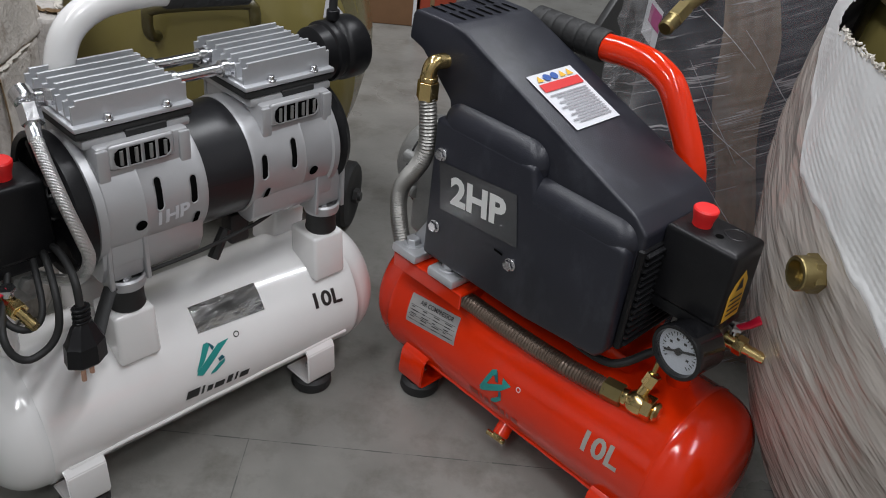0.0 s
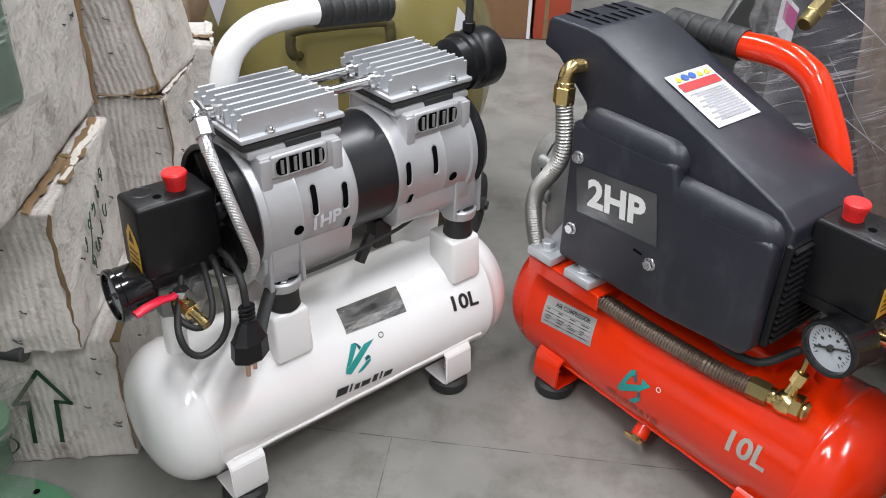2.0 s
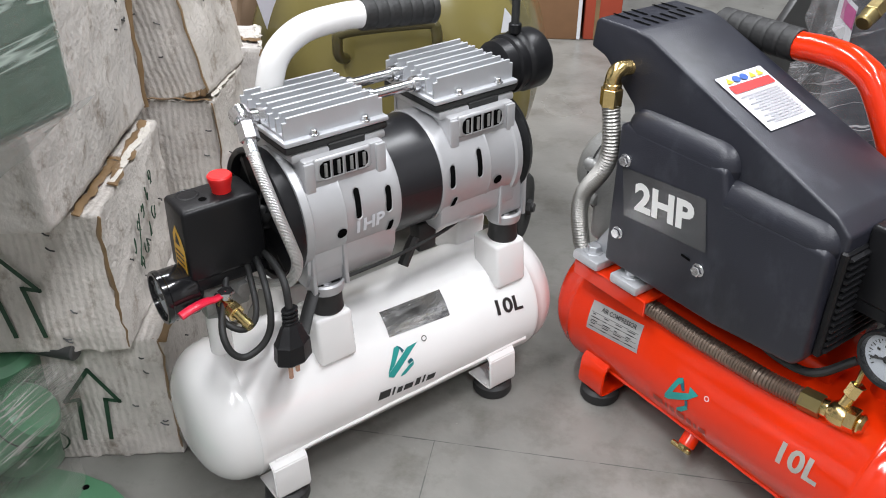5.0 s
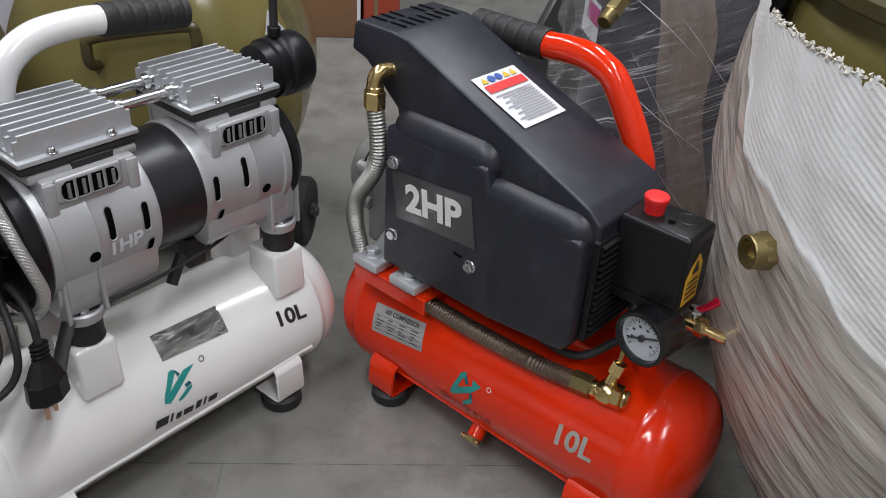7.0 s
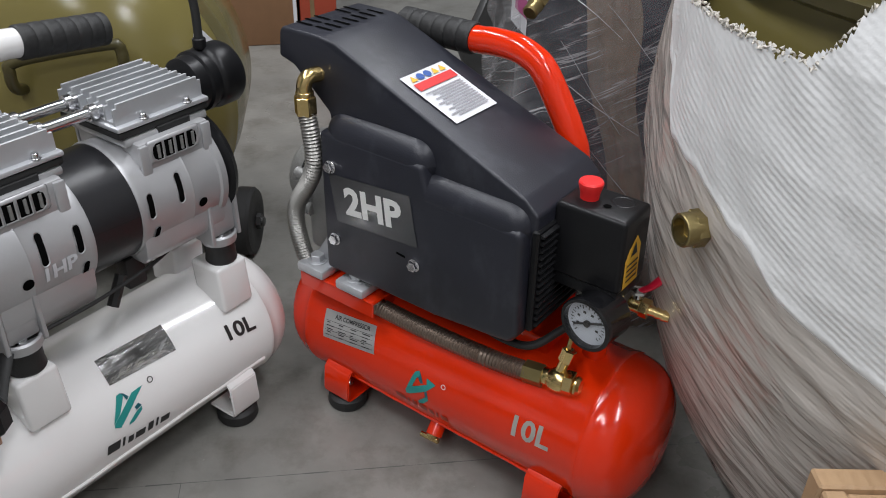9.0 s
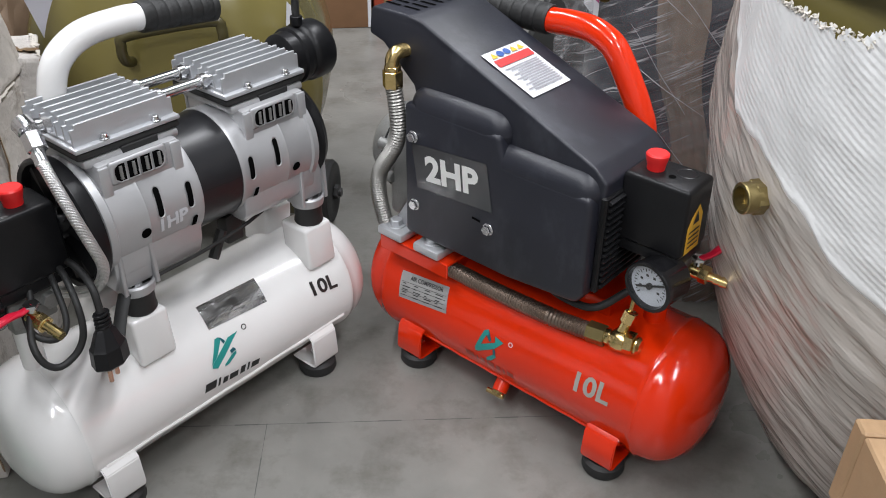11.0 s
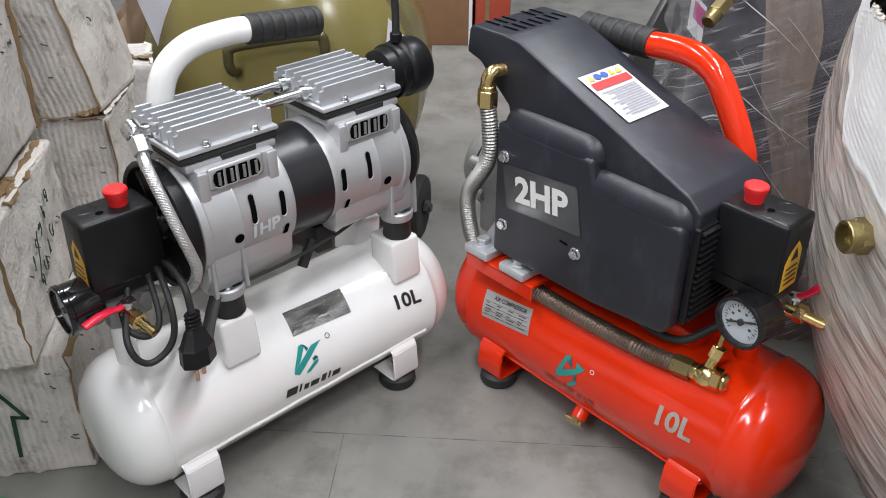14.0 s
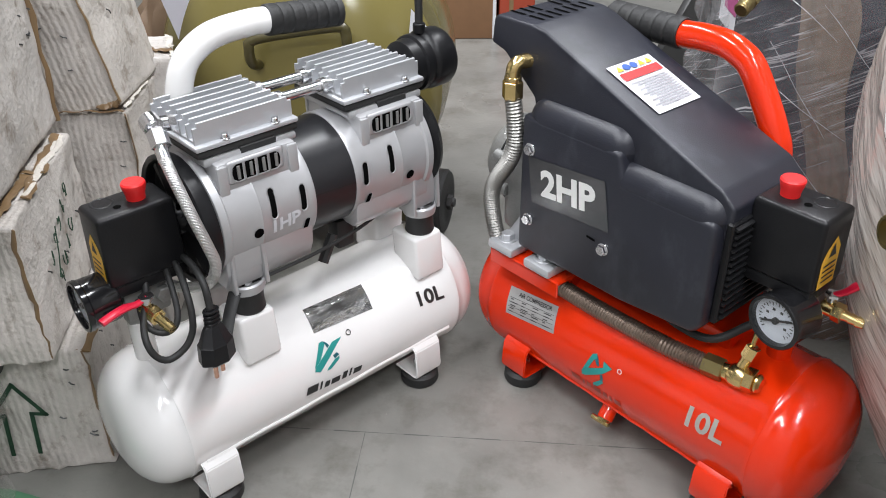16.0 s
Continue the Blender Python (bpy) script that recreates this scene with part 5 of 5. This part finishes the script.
for i in range(9):
    row_, k = divmod(i, 4) if i < 8 else (0, 4)
    y, z = 0.062 + 0.021 * k + 0.012 * row_, 0.088 + 0.010 * k - 0.030 * row_
    pts = []
    turn = rnd.uniform(0, 6.28)
    for s in range(9):
        q = turn + s * rnd.uniform(0.45, 0.8)
        wide = 0.0052 if i % 3 else 0.0018
        pts.append((0.0068, y + wide * math.cos(q) + 0.0006 * s, z + 0.0085 * math.sin(q)))
    sweep(pts, 0.0007, 5, b)
sweep([(0.0068, 0.07, 0.060), (0.0072, 0.082, 0.083), (0.0068, 0.093, 0.112)], 0.0007, 5, b)
part("scribble", b, MARKER, c2, "scribbled marker strokes", 0)
carton(pose(-0.497, 0.925, 0.350, 0, 0, 103), 0.30, 0.20, 0.30, 4, "worn white carton standing on the stack", (((0.001, -0.002, 0.0), (0.001, -0.002, 0.29), 0.008),), 0.006, "plain")
carton(pose(-0.432, 0.969, 0.0, 0, 0, 9), 0.20, 0.135, 0.344, 9, "ribbed white wrapped carton under the stack", (((0.001, -0.001, 0.05), (0.001, -0.001, 0.342), 0.012), ((0.0, -0.001, 0.346), (-0.085, -0.001, 0.347), 0.010)), 0.005)
carton(pose(-0.437, 0.972, 0.352, -2, -11, 7), 0.20, 0.150, 0.30, 7, "leaning ribbed white wrapped carton on the stack", (((0.001, -0.001, 0.005), (0.001, -0.001, 0.29), 0.011), ((0.0, -0.001, 0.004), (-0.03, -0.001, 0.004), 0.012)), 0.008)
carton(pose(-0.452, 1.115, 0.0, 0, 4, 24), 0.16, 0.10, 0.362, 6, "crumpled dirty carton at the end of the stack", (((0.001, 0.0, 0.28), (0.001, 0.0, 0.36), 0.016), ((0.0, 0.03, 0.364), (-0.06, 0.04, 0.366), 0.030)), 0.012, "plain")
b = box(-0.028, 0.028, -0.0015, 0.0015, 0, 0.16, 0.0005, 1)
b.transform(pose(-0.432, 1.235, 0.345, 8, -14, 30))
solid("paper_sheet", b, WHITEPLASTIC, Matrix(), "lilac white sheet leaning by the cartons", "paper sheet")
b = bmesh.new()
bmesh.ops.create_icosphere(b, subdivisions=4, radius=1)
for v in b.verts:
    nz = noise.noise(v.co * 2.3) + 0.5 * noise.noise(v.co * 6)
    v.co = Vector((v.co.x * 0.09, v.co.y * 0.09, v.co.z * 0.24)) * (1 + 0.28 * nz)
    v.co.z = max(v.co.z, -0.22) + 0.22
solid("crumpled_paper", b, BROWNP, pose(-0.50, 1.34, 0.0), "crumpled brown packing paper behind the cartons", "packing paper", smooth=50)

# ---- the green machine in film ----
def turned(bm, ang=-11):
    """Turns a mesh about the panel's far corner."""
    bm.transform(Matrix.Translation((-0.318, 0.565, 0)) @ pose(0, 0, 0, 0, 0, ang) @ Matrix.Translation((0.318, -0.565, 0)))
    return bm


gm = thing("wrapped_machine", pose(0, 0, 0), "pale green machine part wrapped in stretch film", "machine")
part("panel", turned(box(-0.62, -0.316, 0.30, 0.566, 0.505, 0.78, 0.014, 5)), GREENP, gm, "pale green enamel panel")
part("column", turned(box(-0.66, -0.58, 0.28, 0.38, 0.0, 0.52, 0.01, 2)), GREEN, gm, "green column")
b = turned(box(-0.622, -0.3145, 0.298, 0.5675, 0.5035, 0.782, 0.015, 5))
part("film", b, creased_film("green_stretch_film", (0.40, 0.47, 0.42), 24, 30.0, 0.88), gm, "creased cloudy stretch film", 60)
b = bmesh.new()
rows_ = []
for j in range(31):
    w = j / 30
    rows_.append([b.verts.new((-0.312 - 0.03 * w - 0.05 * w * w + 0.010 * noise.noise(Vector((i * 0.35, w * 2.5, 1))) * (0.3 + w), 0.30 + 0.275 * i / 40 - 0.05 * w * (i / 40), 0.516 - (0.105 - 0.055 * (i / 40) ** 2 + 0.012 * noise.noise(Vector((i * 0.22, 3, 3)))) * w)) for i in range(41)])
for p, q in zip(rows_, rows_[1:]):
    for i in range(40):
        b.faces.new((p[i], p[i + 1], q[i + 1], q[i]))
part("film_skirt", turned(b), FILMG, gm, "loose hanging film", 80)
gb = thing("wrapped_machine", pose(0, 0, 0), "pale green machine base wrapped in clear film on the floor", "machine")
b = rod((-0.60, 0.588, 0.047), (-0.490, 0.614, 0.145), 0.032, 28, 0.006)
rod((-0.575, 0.66, 0.0), (-0.565, 0.655, 0.175), 0.045, 28, 0.008, b)
part("green_body", b, GREEN, gb, "pale green round housing")
part("seam", lathe([(0, 0.0322), (0.0012, 0.0326), (0.0024, 0.0322)], along((-0.512, 0.609, 0.1253), (-0.482, 0.616, 0.152)), 28, close=False), INK, gb, "dark seam line")
fp = bmesh.new()
f = fp.faces.new([fp.verts.new((x, y, 0.004)) for x, y in ((-0.62, 0.50), (-0.36, 0.50), (-0.35, 0.55), (-0.375, 0.585), (-0.41, 0.615), (-0.45, 0.637), (-0.49, 0.645), (-0.54, 0.645), (-0.62, 0.63))])
ext = bmesh.ops.extrude_face_region(fp, geom=[f])
for v in [g for g in ext["geom"] if isinstance(g, bmesh.types.BMVert)]:
    v.co.z = 0.014
bmesh.ops.recalc_face_normals(fp, faces=fp.faces[:])
part("foot_plate", fp, GREEN, gb, "flat pale green foot plate")
# undrilled plate; this disc is the hole's shade as colour
part("bolt_hole", lathe([(0, 0), (0, 0.004)], Matrix.Translation((-0.474, 0.627, 0.0146)) @ pose(0, 0, 0, 0, -90, 0), 14, close=False), DARK, gb, "flat disc painted with a bolt hole's shade", 0)
part("bar", rod((-0.60, 0.665, 0.185), (-0.470, 0.668, 0.178), 0.011, 14, 0.002), METALD, gb, "dark steel bar end")
way = ((0, -0.545, 0.600, 0.018, 0.078), (1, -0.530, 0.603, 0.060, 0.050), (2, -0.515, 0.608, 0.115, 0.044), (3, -0.472, 0.612, 0.166, 0.034), (4, -0.442, 0.613, 0.193, 0.016), (5, -0.428, 0.613, 0.203, 0.003))
at = lambda s, k: float(np.interp(s, [w[0] for w in way], [w[k] for w in way]))
steps = [5 * i / 40 for i in range(41)]
b = sweep([(at(s, 1), at(s, 2), at(s, 3)) for s in steps], [at(s, 4) for s in steps], 64)
for v in b.verts:
    c = v.co.copy()
    k = c.x * 0.75 + c.z * 0.66
    v.co += Vector((0, -1, 0.4)) * (0.006 * noise.noise(Vector((c.x * 40 - c.z * 45, c.y * 30, k * 6))) + 0.003 * noise.noise(Vector((c.x * 110 - c.z * 125, c.y * 70, k * 10))))
    v.co.z = max(v.co.z, 0.0155)
part("film", b, creased_film("machine_stretch_film", (0.34, 0.32, 0.30), 41, 46.0, 0.90), gb, "creased clear stretch film", 60)

# ---- the olive receiver behind ----
olive = thing("air_receiver", pose(-0.275, 1.40, 0, 0, 0, -8), "large glossy olive air receiver on wheels", "air tank")
OZ, OR = 0.285, 0.228
om = Matrix.Translation((0, 0, OZ)) @ pose(0, 0, 0, 0, 0, 90)
prof = [(-0.24, 0.0)] + [(-0.24 + 0.11 * (1 - math.cos(math.pi / 2 * i / 12)), OR * math.sin(math.pi / 2 * i / 12) ** 0.8) for i in range(1, 13)] + [(-0.127, OR + 0.002), (-0.118, OR + 0.002), (-0.116, OR), (-0.06, OR * 0.985), (0.06, OR * 0.90), (0.12, OR * 0.78), (0.17, OR * 0.45), (0.18, 0.0)]
part("shell", lathe(prof, om, 80, close=False), OLIVE, olive, "glossy olive enamel tank shell", 50)
part("end_handle", sweep(spline([(-0.011, -0.19, 0.338), (-0.013, -0.25, 0.345), (-0.012, -0.262, 0.372), (0.0, -0.258, 0.386), (0.11, -0.240, 0.405), (0.124, -0.238, 0.398), (0.127, -0.235, 0.375), (0.127, -0.17, 0.36)], 0.004), 0.0075, 12), OLIVED, olive, "dark olive bar handle on the dished end")
for s in (-1, 1):
    part("bracket", box(s * 0.12 - 0.012, s * 0.12 + 0.012, -0.09, -0.03, 0.485, 0.56, 0.003, 2), OLIVED, olive, "olive bracket plate")
wh = part("wheel", lathe([(-0.016, 0), (-0.016, 0.03), (-0.018, 0.036), (-0.016, 0.052), (-0.011, 0.056), (0.011, 0.056), (0.016, 0.052), (0.018, 0.036), (0.016, 0.03), (0.016, 0)], Matrix.Translation((0.205, -0.065, 0.056)), 40, close=False), RUBBER, olive, "black rubber wheel")
part("axle", rod((0.13, -0.065, 0.056), (0.235, -0.065, 0.056), 0.008, 16, 0.001, hexagon((0.222, -0.065, 0.056), (0.23, -0.065, 0.056), 0.013)), METALD, wh, "dark steel axle end")
part("leg", box(0.10, 0.17, -0.09, -0.04, 0.02, 0.16, 0.004, 2), OLIVED, olive, "dark steel leg")
part("leg", box(-0.17, -0.10, -0.09, -0.04, 0.0, 0.16, 0.004, 2), OLIVED, olive, "dark steel leg")
b = bmesh.new()
b.faces.new([b.verts.new(v) for v in ((0.198, -0.182, 0.385), (0.228, -0.178, 0.390), (0.202, -0.182, 0.420))])
tag = part("paper_tag", b, PAPER, olive, "small white paper tag", 0)

# ---- cartons on the far floor ----
far = thing("brown_carton", pose(-0.30, 2.36, 0, 0, 0, 6), "plain brown cardboard carton on the far floor", "carton")
part("box_body", box(-0.17, 0.25, 0, 0.3, 0, 0.34, 0.004, 2), CARD, far, "brown cardboard")
part("tape", box(0.239, 0.2485, -0.0015, 0.3, 0.002, 0.341, 0.0005, 1), PAPER, far, "pale tape strip along the edge")
far2 = thing("red_carton", pose(-0.045, 2.39, 0, 0, 0, 6), "brick red printed carton on the far floor", "carton")
part("box_body", box(0, 0.10, 0, 0.3, 0, 0.34, 0.006, 2), REDCARD, far2, "brick red card")
part("tape", box(0.028, 0.04, -0.0015, 0.3, 0.002, 0.341, 0.0005, 1), TAPE, far2, "brown tape strip")
plate = thing("steel_plate", pose(0.40, 1.86, 0, 0, 0, 30), "dark grey steel frame plate on the floor", "steel plate")
part("plate", prism([(-0.01, 0.0), (0.40, 0.0), (0.40, 0.3), (0.0, 0.3), (-0.08, 0.16)], 0, 0.02, 0.003, 1), METALD, plate, "dark grey steel plate")
part("slot_frame", box(0.05, 0.09, -0.006, 0.0, 0.13, 0.15, 0.002, 1), INK, plate, "dark fitting")

# ---- the navy drum in film ----
drum = thing("wrapped_drum", pose(0.515, 1.235, 0), "navy drum wrapped in stretch film and brown tape", "drum")
DRr = 0.178
part("drum_shell", lathe([(0, 0), (0, DRr - 0.01), (0.01, DRr), (0.62, DRr), (0.64, DRr - 0.02), (0.64, 0)], pose(0, 0, 0, 0, -90, 0), 64, close=False), NAVY, drum, "dark navy enamel drum")
b = bmesh.new()
nv, na = 40, 10
grid = []
for j in range(nv + 1):
    z = 0.63 * j / nv
    a0 = radians(-118 - 75 * (z - 0.26) + 1.5 * math.sin(z * 30))
    grid.append([b.verts.new((( DRr + 0.005 + 0.0025 * math.sin(i * 2.1 + z * 18)) * math.cos(a0 + radians(19 + 3 * math.sin(z * 17)) * i / na), (DRr + 0.005 + 0.0025 * math.sin(i * 2.1 + z * 18)) * math.sin(a0 + radians(19) * i / na), z)) for i in range(na + 1)])
for p, q in zip(grid, grid[1:]):
    for i in range(na):
        b.faces.new((p[i], p[i + 1], q[i + 1], q[i]))
TAPE2 = material("glossy_brown_tape", (0.20, 0.155, 0.115), 0.28, var=0.25, scale=20, bump=0.5, bscale=30, stain=0.4, sscale=14)
part("tape", b, TAPE2, drum, "wide creased brown tape", 60)
b = bmesh.new()
ns, nz_ = 180, 90
grid = []
for j in range(nz_ + 1):
    z = 0.66 * j / nz_
    row = []
    for i in range(ns):
        a = 2 * math.pi * i / ns
        r = DRr + 0.010 + 0.006 * noise.noise(Vector((3 * math.cos(a), 3 * math.sin(a), z * 8)))
        da = abs((a - radians(190) + math.pi) % (2 * math.pi) - math.pi)
        r += 0.045 * math.exp(-(da / 0.42) ** 2) * (0.75 + 0.5 * noise.noise(Vector((a * 5, 5, z * 12))) + 0.3 * noise.noise(Vector((a * 14, 2, z * 30))))
        row.append(b.verts.new((r * math.cos(a), r * math.sin(a), z + 0.002)))
    grid.append(row)
for p, q in zip(grid, grid[1:]):
    for i in range(ns):
        b.faces.new((p[i], p[(i + 1) % ns], q[(i + 1) % ns], q[i]))
part("film", b, creased_film("drum_stretch_film", (0.62, 0.61, 0.63), 33, 46.0, 0.87), drum, "loose clear stretch film", 80)
STRAND = material("milky_film_crease", (0.42, 0.42, 0.44), 0.3, var=0.1)
rnd = random.Random(11)
for i in range(20):
    a0 = radians(rnd.uniform(175, 240))
    z0 = rnd.uniform(0.15, 0.62)
    span, drop = radians(rnd.uniform(18, 46)), rnd.uniform(0.04, 0.13)
    if i % 4 == 0:
        a0, span, drop = radians(rnd.uniform(262, 285)), radians(26), rnd.uniform(-0.004, 0.01)
    pts = []
    for k in range(13):
        t = k / 12
        a = a0 + span * t
        r = DRr + 0.013
        da = abs((a - radians(190) + math.pi) % (2 * math.pi) - math.pi)
        r += 0.045 * math.exp(-(da / 0.42) ** 2)
        wob = 0.004 * noise.noise(Vector((t * 2, i * 1.7, 0)))
        pts.append(((r + 0.3 * abs(wob)) * math.cos(a), (r + 0.3 * abs(wob)) * math.sin(a), max(0.01, z0 - drop * t + wob)))
    part("film_crease", sweep(pts, [0.0002 + 0.0004 * math.sin(math.pi * k / 12) * rnd.random() for k in range(13)], 5), STRAND, drum, "milky stretched crease")
b = hexagon((-0.150, -0.165, 0.478), (-0.165, -0.190, 0.470), 0.011)
rod((-0.163, -0.187, 0.471), (-0.175, -0.205, 0.464), 0.009, 16, 0.002, b)
rod((-0.11, -0.11, 0.49), (-0.150, -0.165, 0.478), 0.008, 12, 0, b)
b.transform(Matrix.Translation((-0.035, -0.010, 0.012)))
part("brass_port", b, OLDBRASS, drum, "brass port poking out of the film")
PINK = material("magenta_print", (0.42, 0.10, 0.24), 0.5, var=0.3, scale=60)
wound = lambda s, t, h: Vector(((DRr + 0.036 + h) * math.cos(radians(198 + 10 * s)), (DRr + 0.036 + h) * math.sin(radians(198 + 10 * s)), 0.425 + 0.05 * t - 0.012 * s))
lb = part("printed_label", quad_on([(0, 0), (1, 0), (1, 1), (0, 1)], wound, 3), PAPER, drum, "white label with magenta print", 0)
part("label_print", quad_on([(0.3, 0.45), (1, 0.45), (1, 0.9), (0.3, 0.9)], lambda s, t, h: wound(s, t, 0.001), 2), PINK, lb, "magenta print", 0)

# ---- the big tank in foam wrap ----
big = thing("wrapped_tank", pose(0.78, 0.75, 0), "large olive tank bulging in white foam wrap and film", "air tank")
BP = ((0.0, 0.250), (0.04, 0.282), (0.10, 0.315), (0.16, 0.343), (0.22, 0.363), (0.30, 0.382), (0.40, 0.392), (0.48, 0.390), (0.56, 0.380), (0.64, 0.358), (0.72, 0.32), (0.78, 0.25), (0.82, 0.12))


def big_radius(z):
    for (z0, r0), (z1, r1) in zip(BP, BP[1:]):
        if z <= z1:
            t = (z - z0) / (z1 - z0)
            return r0 + (r1 - r0) * t
    return BP[-1][1]


part("inner_tank", lathe([(z, r - 0.022) for z, r in BP[1:]], pose(0, 0, 0, 0, -90, 0) @ pose(0, 0, 0), 72), OLIVE, big, "olive enamel tank inside the wrap", 50)
part("inner_rim", lathe([(0.585, 0.364), (0.59, 0.372), (0.60, 0.372), (0.605, 0.355)], pose(0, 0, 0, 0, -90, 0), 72, close=False), OLIVED, big, "dark olive seam ring")
b = bmesh.new()
na, nlow, nup = 460, 80, 300
rows = []
A0, A1 = radians(120), radians(300)
FOLD = ((120, 0.60), (163, 0.524), (175, 0.486), (180, 0.446), (189, 0.431), (198, 0.411), (205, 0.380), (218, 0.351), (260, 0.26), (330, 0.15))


def fold_z(a):
    """The height of the foam sheet's lower edge at the angle a."""
    return float(np.interp(math.degrees(a), [q[0] for q in FOLD], [q[1] for q in FOLD]))


folds = [fold_z(A0 + (A1 - A0) * i / na) + 0.006 * noise.noise(Vector((i * 0.09, 4, 2))) for i in range(na + 1)]
for j in range(nlow + nup + 1):
    row = []
    for i in range(na + 1):
        a = A0 + (A1 - A0) * i / na
        f = folds[i]
        z = f * j / nlow if j <= nlow else f + (0.80 - f) * (j - nlow) / nup
        r = big_radius(z) + 0.004 * noise.noise(Vector((a * 4, z * 6, 0)))
        over = max(0.0, min(1.0, (z - f) / 0.010))
        rib = (0.00022 + 0.0002 * noise.noise(Vector((a * 6, z * 14, 2)))) * math.sin((z + 0.17 * a) * 2 * math.pi / 0.0058) + 0.00022 * math.sin((a - 0.2 * z) * 2 * math.pi / 0.022) + 0.0016 * noise.noise(Vector((a * 9, (z + 0.17 * a) * 30, 6)))
        c0 = z + 0.20 * a
        film = 0.0045 * noise.noise(Vector((c0 * 12, a * 1.6, 7))) + 0.0018 * (1 - 2 * abs(noise.noise(Vector((c0 * 26, a * 3.0, 3))))) + 0.0016 * noise.noise(Vector((c0 * 70, a * 9, 5)))
        lip = 0.0012 * math.exp(-((z - f - 0.004) / 0.004) ** 2) + 0.004 * math.exp(-((z - f + 0.035) / 0.016) ** 2) * (0.6 + noise.noise(Vector((a * 3, 9, 9))))
        r += over * (rib + 0.002) + (1 - over) * film * min(1.0, z / 0.02) + lip
        row.append((a, z, b.verts.new((r * math.cos(a), r * math.sin(a), z))))
    rows.append(row)


def torn(a, z):
    """The torn opening near the top."""
    d = math.degrees(a) + 3.0 * noise.noise(Vector((z * 50, a * 9, 4)))
    low = 0.556 + 0.010 * noise.noise(Vector((a * 40, 2, 1)))
    return low < z < 0.68 and 170 + (z - 0.556) * 30 < d < 200.5 + (z - 0.551) * 80


foam_faces = []
for j, (p, q) in enumerate(zip(rows, rows[1:])):
    for i in range(na):
        a, z = p[i][0], p[i][1]
        if j < nlow or not torn(a, z):
            f = b.faces.new((p[i][2], p[i + 1][2], q[i + 1][2], q[i][2]))
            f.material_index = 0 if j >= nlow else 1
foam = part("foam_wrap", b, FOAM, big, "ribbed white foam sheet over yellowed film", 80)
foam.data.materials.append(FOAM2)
# torn edge fibres
b = bmesh.new()
rnd = random.Random(3)
for i in range(150):
    if i < 120:
        ad = 172 + 29 * i / 120
        z = 0.556 + rnd.uniform(-0.003, 0.003)
    else:
        z = 0.556 + 0.10 * (i - 120) / 30
        ad = 200.5 + (z - 0.551) * 80
    q = radians(ad)
    r = big_radius(z) + 0.003
    p = Vector((r * math.cos(q), r * math.sin(q), z))
    sweep([p, p + Vector([rnd.uniform(-0.002, 0.002) for _ in range(3)]), p + Vector([rnd.uniform(-0.0032, 0.0032) for _ in range(3)])], [0.0014, 0.0011, 0.0004], 5, b)
part("torn_edge", b, TORN, big, "frayed torn edge of the wrap", 60)
# brass plug
n = Vector((math.cos(radians(191.0)), math.sin(radians(191.0)), 0.0))
p = n * 0.348 + Vector((0, 0, 0.394))
b = hexagon(p + n * 0.02, p + n * 0.055, 0.0165)
lathe([(0.05, 0.0148), (0.064, 0.0148), (0.065, 0.0140), (0.065, 0.0112), (0.048, 0.0104), (0.048, 0)], along(p, p + n), 32, b, False)
part("brass_plug", b, OLDBRASS, big, "dull brass socket poking through the wrap", 25)

# ---- crate ----
crate = thing("wooden_crate", pose(0.44, 0.51, 0, 0, 0, -6), "raw pine crate corner on the floor", "crate")
part("board", box(0, 0.34, -0.020, 0, 0.19, 0.28, 0.002, 1), WOOD, crate, "raw pine board")
part("board", box(0, 0.34, -0.020, 0, 0.08, 0.178, 0.002, 1), WOOD, crate, "raw pine board")
part("board", box(0, 0.018, -0.22, -0.022, 0.19, 0.28, 0.002, 1), WOOD, crate, "raw pine board")
part("board", box(0, 0.018, -0.22, -0.022, 0.08, 0.178, 0.002, 1), WOOD, crate, "raw pine board")
part("post", box(0.019, 0.055, -0.058, -0.021, 0.0, 0.276, 0.002, 1), WOOD, crate, "raw pine corner post")
part("post", box(0.30, 0.336, -0.058, -0.021, 0.0, 0.276, 0.002, 1), WOOD, crate, "raw pine corner post")
part("post", box(0.019, 0.055, -0.218, -0.18, 0.0, 0.276, 0.002, 1), WOOD, crate, "raw pine corner post")
